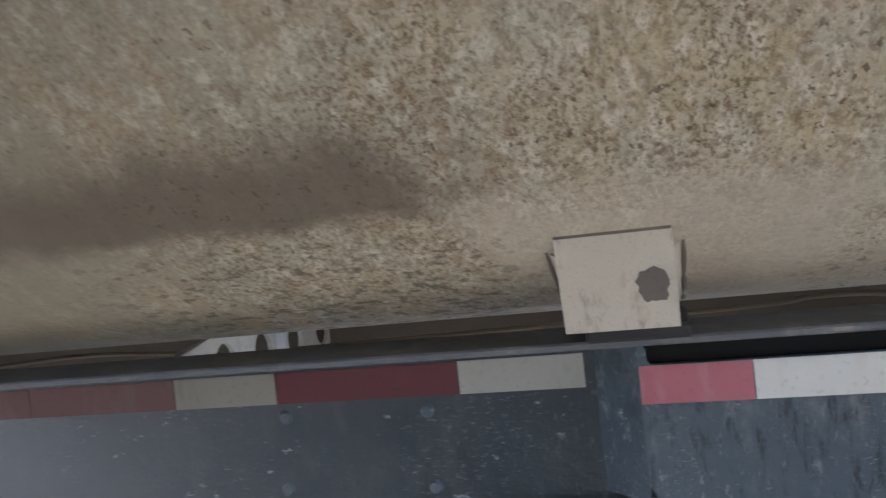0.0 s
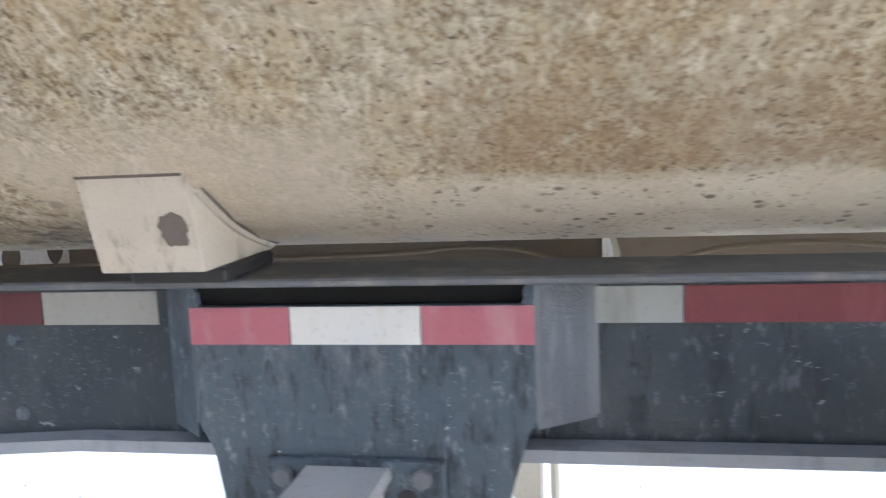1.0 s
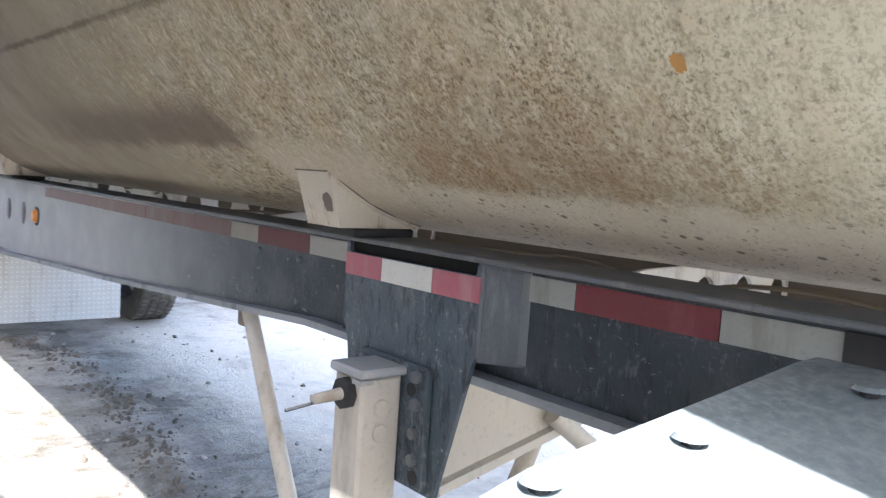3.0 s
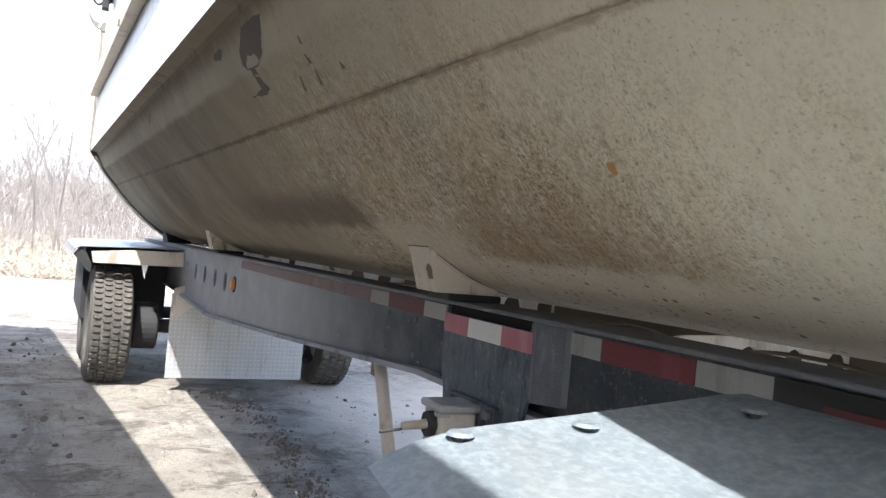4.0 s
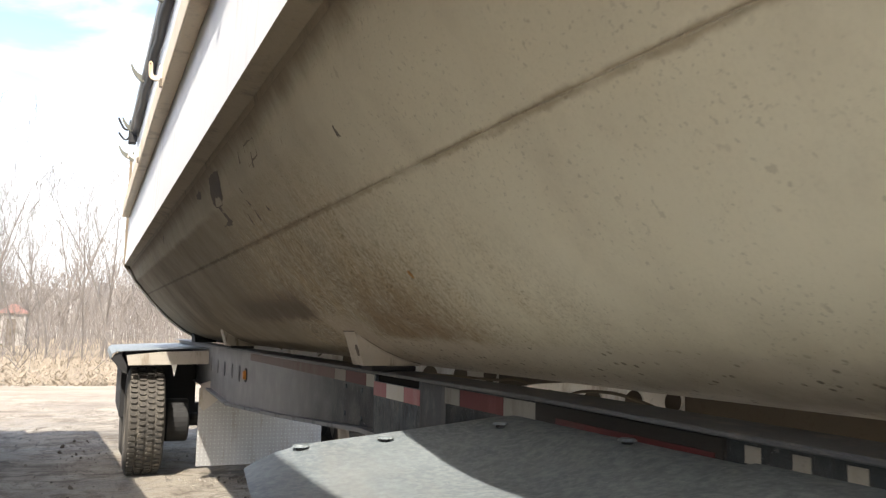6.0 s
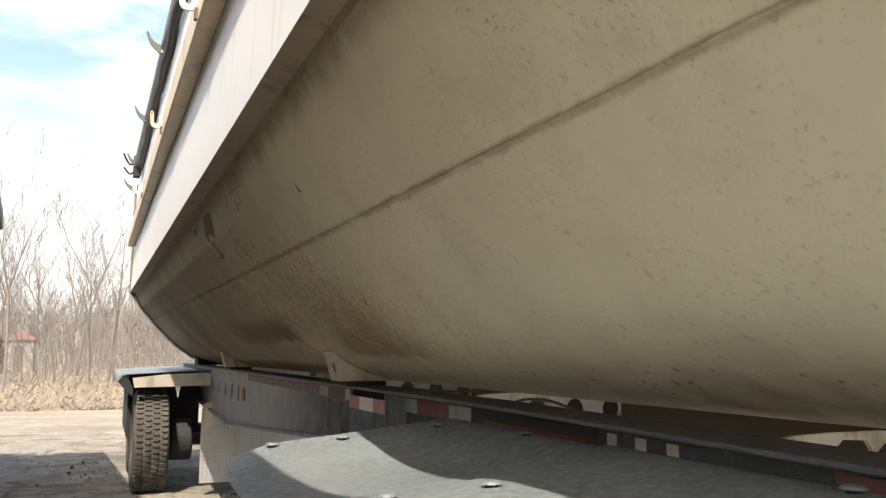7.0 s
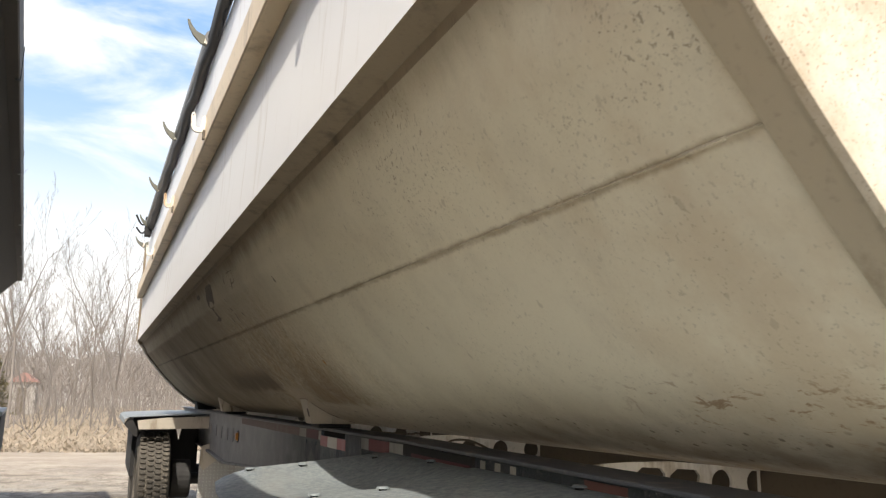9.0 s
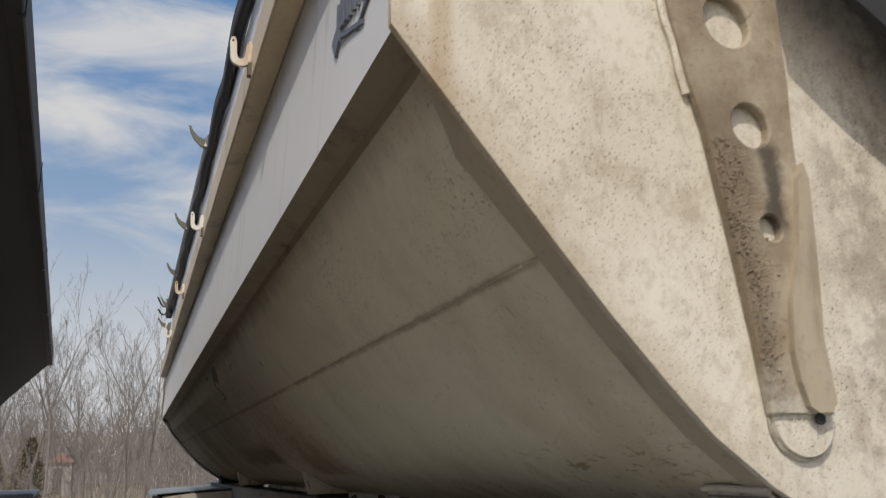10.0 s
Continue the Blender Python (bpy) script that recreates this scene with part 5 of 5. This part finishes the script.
def landing_leg(x0, y0, far=False):
    top = 0.885
    x1 = x0 + 0.105
    ob = part("landing_leg", box(x0, x1, y0, y0 + 0.105, 0.24, top - 0.018), "dust", trailer, "dusty beige square landing gear leg", bevel=0.008)
    part("sleeve", box(x0 - 0.008, x1 + 0.008, y0 - 0.008, y0 + 0.113, 0.235, 0.30), "dust", ob, bevel=0.004)
    part("inner_leg", box(x0 + 0.014, x1 - 0.014, y0 + 0.014, y0 + 0.09, -0.08, 0.24), "black", ob, bevel=0.005)
    part("foot", box(x0 - 0.07, x1 + 0.07, y0 - 0.06, y0 + 0.16, -0.13, -0.1), "steel", ob, bevel=0.01)
    if not far:
        part("cap", box(x0 - 0.008, x1 + 0.01, y0 - 0.01, y0 + 0.115, top - 0.02, top), "grey", ob, "grey gearbox lid", bevel=0.005)
        part("cap_lug", box(x1 - 0.02, x1 + 0.012, y0 - 0.012, y0 + 0.02, top - 0.03, top - 0.02), "grey", ob)
        part("flange", box(0.105, 0.352, -0.016, -0.001, 0.63, 0.893), "hanger", ob, bevel=0.002)
        for z in (0.872, 0.813, 0.752, 0.694):
            bolt(0.322, -0.016, z, parent=ob)
        part("bolt_hole", rod((0.30, -0.0155, 0.84), (0.30, -0.0175, 0.84), 0.015, sides=18), "black", ob)
        part("bolt_hole", rod((0.322, -0.0155, 0.655), (0.322, -0.0175, 0.655), 0.016, sides=18), "black", ob)
        bolt(0.13, -0.016, 0.872, parent=ob)
        for z in (0.80, 0.745):
            part("plug", rod((x1, y0 + 0.05, z), (x1 + 0.007, y0 + 0.05, z), 0.019, sides=18), "dust", ob, bevel=0.002)
        part("bearing", rod((x0 + 0.055, y0, 0.827), (x0 + 0.055, y0 - 0.018, 0.827), 0.034, sides=8), "black", ob, "black greasy bearing collar")
        part("crank_shaft", rod((x0 + 0.055, y0 - 0.018, 0.827), (x0 + 0.053, y0 - 0.085, 0.821), 0.013, r2=0.011), "dust", ob, smooth=True)
        part("cotter", rod((x0 + 0.052, y0 - 0.145, 0.806), (x0 + 0.052, y0 - 0.07, 0.815), 0.0035), "black", ob)
    else:
        part("crank_tube", hose([(x1 + 0.02, y0 + 0.02, 0.60), (x1 + 0.03, y0 - 0.01, 0.54), (x1 + 0.032, y0 - 0.01, 0.37)], 0.012), "dust", ob)
    return ob


landing_leg(0.165, -0.122)
landing_leg(0.325, 0.94, True)
brace = bmesh.new()
prism([(0.05, 0.885), (0.05, 0.62), (0.12, 0.60), (0.9, 0.78), (0.95, 0.885)], "x", 0.30, 0.312, brace)
cb = part("cross_brace", brace, "dust", trailer, "beige cross brace between the landing legs", bevel=0.002)
part("brace_flange", rod((0.306, 0.06, 0.61), (0.306, 0.92, 0.785), 0.022, sides=6), "dust", cb)
part("brace_tube", rod((0.27, 0.1, 0.05), (0.27, 0.42, 0.68), 0.024), "dust", cb, smooth=True)
part("brace_tube", rod((0.33, 0.40, 0.74), (0.36, 0.95, 0.34), 0.026), "dust", cb, smooth=True)
part("brace_tube", rod((0.25, -0.05, 0.02), (0.36, 0.95, 0.30), 0.02), "dust", cb, smooth=True)
st = part("diagonal_strut", rod((-0.635, 0.07, 0.86), (0.17, -0.06, 0.0), 0.024), "dust", trailer, "beige diagonal landing gear strut", smooth=True)
part("strut_lug", box(-0.67, -0.60, 0.05, 0.09, 0.80, 0.875), "mud", st, bevel=0.006)

# air hoses and wires between tub and rail
for pts in ([(-0.7, 0.42, 1.10), (0.15, 0.42, 1.115), (0.3, 0.42, 1.125), (0.42, 0.42, 1.12), (0.52, 0.42, 1.09)],
            [(0.68, 0.42, 1.09), (0.78, 0.42, 1.115), (0.95, 0.42, 1.122), (1.1, 0.42, 1.105), (1.22, 0.42, 1.08)],
            [(-1.6, 0.42, 1.10), (-1.2, 0.42, 1.12), (-0.87, 0.42, 1.10)]):
    part("air_hose", hose(pts, 0.005), "wire", trailer, "tan dusty air hose")


# wheels
def tyre_mesh(r, w, lugs=True):
    line = [(-w * 0.36, r * 0.56), (-w * 0.47, r * 0.62), (-w * 0.5, r * 0.76), (-w * 0.49, r * 0.88), (-w * 0.44, r * 0.955), (-w * 0.40, r * 0.962), (-w * 0.15, r * 0.968), (w * 0.15, r * 0.968), (w * 0.40, r * 0.962), (w * 0.44, r * 0.955), (w * 0.49, r * 0.88), (w * 0.5, r * 0.76), (w * 0.47, r * 0.62), (w * 0.36, r * 0.56)]
    bm = bmesh.new()
    seg = 64
    rings = [[bm.verts.new((q * math.sin(2 * math.pi * i / seg), p, q * math.cos(2 * math.pi * i / seg))) for p, q in line] for i in range(seg)]
    for i in range(seg):
        a, b = rings[i], rings[(i + 1) % seg]
        for k in range(len(line) - 1):
            bm.faces.new((a[k], b[k], b[k + 1], a[k + 1]))
    if lugs:
        count = 56
        for i in range(count):
            for row in range(4):
                a = 2 * math.pi * (i + (0.5 if row % 2 else 0.0)) / count
                y = (-0.33 + 0.22 * row) * w
                hy, hx = 0.092 * w, 0.37 * 2 * math.pi * r / count
                rot = Matrix.Rotation(a, 4, "Y")
                pts = [(-hx, y - hy * 0.55), (-hx * 0.35, y - hy), (hx * 0.75, y - hy * 0.8), (hx, y + hy * 0.55), (hx * 0.35, y + hy), (-hx * 0.75, y + hy * 0.8)]
                lo = [bm.verts.new(rot @ Vector((px, py, r * 0.955))) for px, py in pts]
                hi = [bm.verts.new(rot @ Vector((px * 0.94, y + (py - y) * 0.94, r))) for px, py in pts]
                bm.faces.new(hi)
                for k in range(6):
                    bm.faces.new((lo[k], lo[(k + 1) % 6], hi[(k + 1) % 6], hi[k]))
    return bm


def wheel(x, y, side):
    w = part("wheel", rod((0, -0.07, 0), (0, 0.07, 0), 0.28, sides=32), "steel", trailer, "dusty truck wheel", bevel=0.01)
    w.location = (x, y, GROUND + 0.515)
    ty = new("tyre", TYRE)
    ty.parent = w
    hub = new("hub", HUB)
    hub.parent = w
    return w


TYRE = mesh_of("tyre", tyre_mesh(0.52, 0.355), M["tyre"], smooth=True)
HUB = mesh_of("hub", rod((0, -0.14, 0), (0, 0.14, 0), 0.1, sides=16), M["black"])
for x in (-5.72, -7.0):
    for y in (-0.505, 2 * MID + 0.505):
        wheel(x, y, 1)
        d = 1 if y < 0 else -1
        part("brake_drum", rod((x, y + d * 0.2, GROUND + 0.515), (x, y + d * 0.42, GROUND + 0.515), 0.215, sides=28), "black", trailer, "black brake drum", bevel=0.015)
    part("axle", rod((x, -0.6, GROUND + 0.515), (x, 2 * MID + 0.6, GROUND + 0.515), 0.065), "black", trailer, "black trailer axle", smooth=True)


def rear_fender(s):
    def m(y):
        return 2 * MID - y if s else y
    line = [(-0.845, 0.985), (-0.835, 1.03), (-0.80, 1.052), (-0.4, 1.075), (0.05, 1.09)]
    bm = sheet([(m(y), z) for y, z in line], [-8.3, -6.5, -5.34], 0.006 if s else 0.006)
    ob = part("rear_fender", bm, "zinc", trailer, "galvanised sheet fender over the trailer wheels", bevel=0.0)
    front = bmesh.new()
    prism([(m(-0.69), 0.925), (m(0.05), 0.94), (m(0.05), 1.072), (m(-0.4), 1.055), (m(-0.71), 1.02)], "x", -5.345, -5.325, front)
    part("fender_brace", front, "dust", ob, "beige fender front brace", bevel=0.002)
    tab = bmesh.new()
    prism([(m(-0.30), 0.935), (m(-0.245), 0.935), (m(-0.255), 0.885), (m(-0.268), 0.815), (m(-0.285), 0.885)], "x", -5.335, -5.328, tab)
    part("tab", tab, "cross", ob)
    side = bmesh.new()
    prism([(m(-0.845), 0.985), (m(-0.80), 1.045), (m(-0.76), 1.03), (m(-0.70), 0.92), (m(-0.70), 0.84), (m(-0.74), 0.86), (m(-0.80), 0.93)], "x", -5.40, -5.36, side)
    part("fender_end", side, "black", ob)
    # added black block that paints in the dark hollow under the fender
    part("inner_liner", box(-8.2, -6.25, m(-0.72), m(0.04), 0.35, 1.04), "black", ob, "black block painting in the shade of the wheel arch")


rear_fender(0)
rear_fender(1)


def splash_panel():
    x = -5.16
    bm = box(x - 0.004, x, -0.045, 1.17, -0.02, 0.72)
    ob = part("splash_panel", bm, "plate", trailer, "bare aluminium tread plate splash panel between the wheels")
    part("side_bracket", prism([(-0.045, 0.56), (-0.03, 0.76), (0.06, 0.79), (0.16, 0.62), (0.0, 0.5)], "x", x + 0.002, x + 0.012), "dust", ob)
    lumps = bmesh.new()
    for i in range(32):
        for j in range(19):
            y, z = -0.03 + 0.038 * i, -0.003 + 0.038 * j
            if z > 0.70:
                continue
            up = (i + j) % 2
            a, b = (0.0165, 0.005) if up else (0.005, 0.0165)
            q = [lumps.verts.new((x + 0.0005, y + dy, z + dz)) for dy, dz in ((-a, 0), (0, -b), (a, 0), (0, b))]
            t = lumps.verts.new((x + 0.0035, y, z))
            for k in range(4):
                lumps.faces.new((q[k], q[(k + 1) % 4], t))
    tagged(part("tread_pattern", lumps, "lug", ob), kind="stuff")


splash_panel()

# lettering on the front of the side wall: plain dark bars
def badge():
    def bar(pts, parent):
        bm = prism(pts, "y", -0.654, -0.642)
        return part("side_badge" if parent is trailer else "bar", bm, "ink", parent, "dark blue lettered side badge" if parent is trailer else "")
    ob = bar([(3.205, 2.105), (3.235, 2.062), (3.262, 2.085), (3.268, 2.16), (3.25, 2.17), (3.246, 2.12), (3.225, 2.115)], trailer)
    for k in range(6):
        x = 3.272 + 0.031 * k
        w = (0.021, 0.02, 0.016, 0.015, 0.012, 0.01)[k]
        bar([(x, 2.105 - 0.006 * k), (x + w, 2.103 - 0.006 * k), (x + w + 0.02, 2.42), (x + 0.02, 2.42)], ob)
    bar([(3.268, 2.085), (3.44, 2.022), (3.443, 2.030), (3.27, 2.095)], ob)
    bar([(3.40, 2.03), (3.56, 2.08), (3.562, 2.088), (3.40, 2.038)], ob)
    for k in range(4):
        x = 3.455 + 0.026 * k
        bar([(x, 2.062 + 0.008 * k), (x + 0.009, 2.064 + 0.008 * k), (x + 0.016, 2.13 + 0.012 * k), (x + 0.007, 2.128 + 0.012 * k)], ob)


badge()

for ob in list(trailer.children):
    if ob.name.startswith("frame_rail"):
        droop(ob)
    if ob.name.split(".")[0] in TUB_PARTS:
        settle(ob)

# ---- truck fender beside the landing gear ----
fender = thing("truck_fender", "galvanised steel truck drive wheel fender with round bolts", "fender")


END_LINE = [(-0.005, 1.086), (-0.06, 1.084), (-0.15, 1.074), (-0.26, 1.062), (-0.355, 1.052), (-0.47, 1.041), (-0.54, 1.034), (-0.60, 1.019), (-0.64, 1.003), (-0.668, 0.986)]
LOW_LINE = [(-0.005, 1.085), (-0.06, 1.081), (-0.15, 1.040), (-0.25, 1.007), (-0.355, 0.999), (-0.47, 0.993), (-0.54, 0.989), (-0.61, 0.986), (-0.66, 0.981), (-0.70, 0.974)]


def fender_line(x):
    """Cross-section from the frame out to the edge: the sheet sags between its two bolted ends."""
    t = float(np.interp(x, [1.13, 1.25, 1.36, 1.47, 1.57, 1.7, 1.8, 1.9, 2.06, 2.2, 2.35], [0.0, 0.42, 0.78, 0.95, 1.0, 0.92, 0.74, 0.52, 0.2, 0.13, 0.15]))
    return [(p[0] + (q[0] - p[0]) * t, p[1] + (q[1] - p[1]) * t) for p, q in zip(END_LINE, LOW_LINE)]


def fender_z(x, y):
    line = fender_line(x)
    return float(np.interp(-y, [-p[0] for p in line], [p[1] for p in line]))


def fender_panel(x0, x1, lift, skew):
    bm = bmesh.new()
    cols = 44
    rows = []
    for k in range(cols + 1):
        t = k / cols
        up, dn = [], []
        line = fender_line(x0 + (x1 - x0) * t)
        for y, z in line:
            x = x0 + (x1 - x0) * t + skew * (1 - t) * (-y)
            up.append(bm.verts.new((x, y, z + lift)))
            dn.append(bm.verts.new((x, y + 0.002, z + lift - 0.0035)))
        rows.append((up, dn))
    n = len(line)
    for (a, b), (c, d) in zip(rows, rows[1:]):
        for i in range(n - 1):
            bm.faces.new((a[i], a[i + 1], c[i + 1], c[i]))
            bm.faces.new((b[i + 1], b[i], d[i], d[i + 1]))
        bm.faces.new((a[0], c[0], d[0], b[0]))
        bm.faces.new((a[-1], b[-1], d[-1], c[-1]))
    for a, b in (rows[0], rows[-1]):
        for i in range(n - 1):
            bm.faces.new((a[i], b[i], b[i + 1], a[i + 1]))
    return part("fender_sheet", bm, "zinc", fender, "spangled galvanised sheet", smooth=True)


fender_panel(1.13, 1.98, 0.0, 0.0)
fender_panel(1.93, 4.2, 0.006, 0.0)


def fender_bolt(x, y, z):
    b = part("bolt_head", rod((x, y, z + 0.005), (x, y, z + 0.010), 0.0195, sides=20, r2=0.015), "zinc", fender, "round carriage bolt head", smooth=True)
    part("washer", rod((x, y, z - 0.004), (x, y, z + 0.006), 0.011, sides=14), "black", b)


for x, y in ((1.156, -0.551), (1.178, -0.363), (1.235, -0.10), (1.627, -0.03), (2.079, -0.347), (2.02, -0.52), (2.544, -0.02)):
    fender_bolt(x, y, fender_z(x, y) + (0.006 if x > 1.95 else 0.0))
flap = bmesh.new()
prism([(-0.60, 0.98), (-0.63, 0.94), (-0.64, 0.25), (-0.1, 0.25), (-0.1, 1.04)], "x", 1.19, 1.2, flap)
mf = part("mud_flap", flap, "rubber", fender, "dusty brown ribbed rubber mud flap")
for k in range(28):
    part("flap_rib", box(1.184, 1.19, -0.63 + 0.019 * k, -0.621 + 0.019 * k, 0.25, 0.93), "rubber", mf)

# ---- the trailer parked alongside ----
other = thing("parked_trailer", "dark grey-brown side dump trailer parked close alongside", "trailer")


def build_other():
    """Stands at a slight angle, its rear outer corner at (-7.2, -2.17)."""
    turn = Matrix.Translation((-7.2, -2.17, 0)) @ Matrix.Rotation(math.atan(0.083), 4, "Z")

    def put(name, bm, material, label="", bevel=0.006):
        bm.transform(turn)
        return part(name, bm, material, other, label, bevel)

    x1 = 10.9
    flank = [(-0.05, 2.70), (-0.48, 2.24), (-0.85, 1.78), (-1.1, 1.5), (-1.4, 1.34), (-1.7, 1.29)]
    ring = [(-0.06, 2.84)] + flank
    put("tub", prism(ring + [(-3.4 - y, z) for y, z in reversed(ring)], "x", 0.02, x1), "shade", "tub flank with its shade painted in near black")
    put("lip_rail", box(0, x1, -0.07, 0.0, 2.695, 2.85), "pale", "grey-brown lip rail with small chips")
    for x in (0.35, 2.1, 3.9, 5.7, 7.5, 9.3):
        put("rail_joint", box(x, x + 0.012, -0.02, 0.004, 2.69, 2.853), "frame", bevel=0.0)
    for y in (-1.1, -2.3):
        put("frame_rail", box(-1.5, x1 + 2, y - 0.07, y + 0.07, 0.9, 1.25), "frame")
    put("rear_fender", box(-1.6, 1.4, -0.85, -0.02, 1.04, 1.09), "zinc", "galvanised rear fender", bevel=0.008)
    put("fender_skirt", box(-1.6, 1.4, -0.05, -0.03, 0.55, 1.035), "black", bevel=0.004)
    for x in (-0.6, 0.7):
        for y in (-0.42, -2.98):
            w = part("wheel", rod((0, -0.07, 0), (0, 0.07, 0), 0.28, sides=32), "steel", other, bevel=0.01)
            w.matrix_basis = turn @ pose(x, y, GROUND + 0.515)
            new("tyre", TYRE).parent = w


build_other()
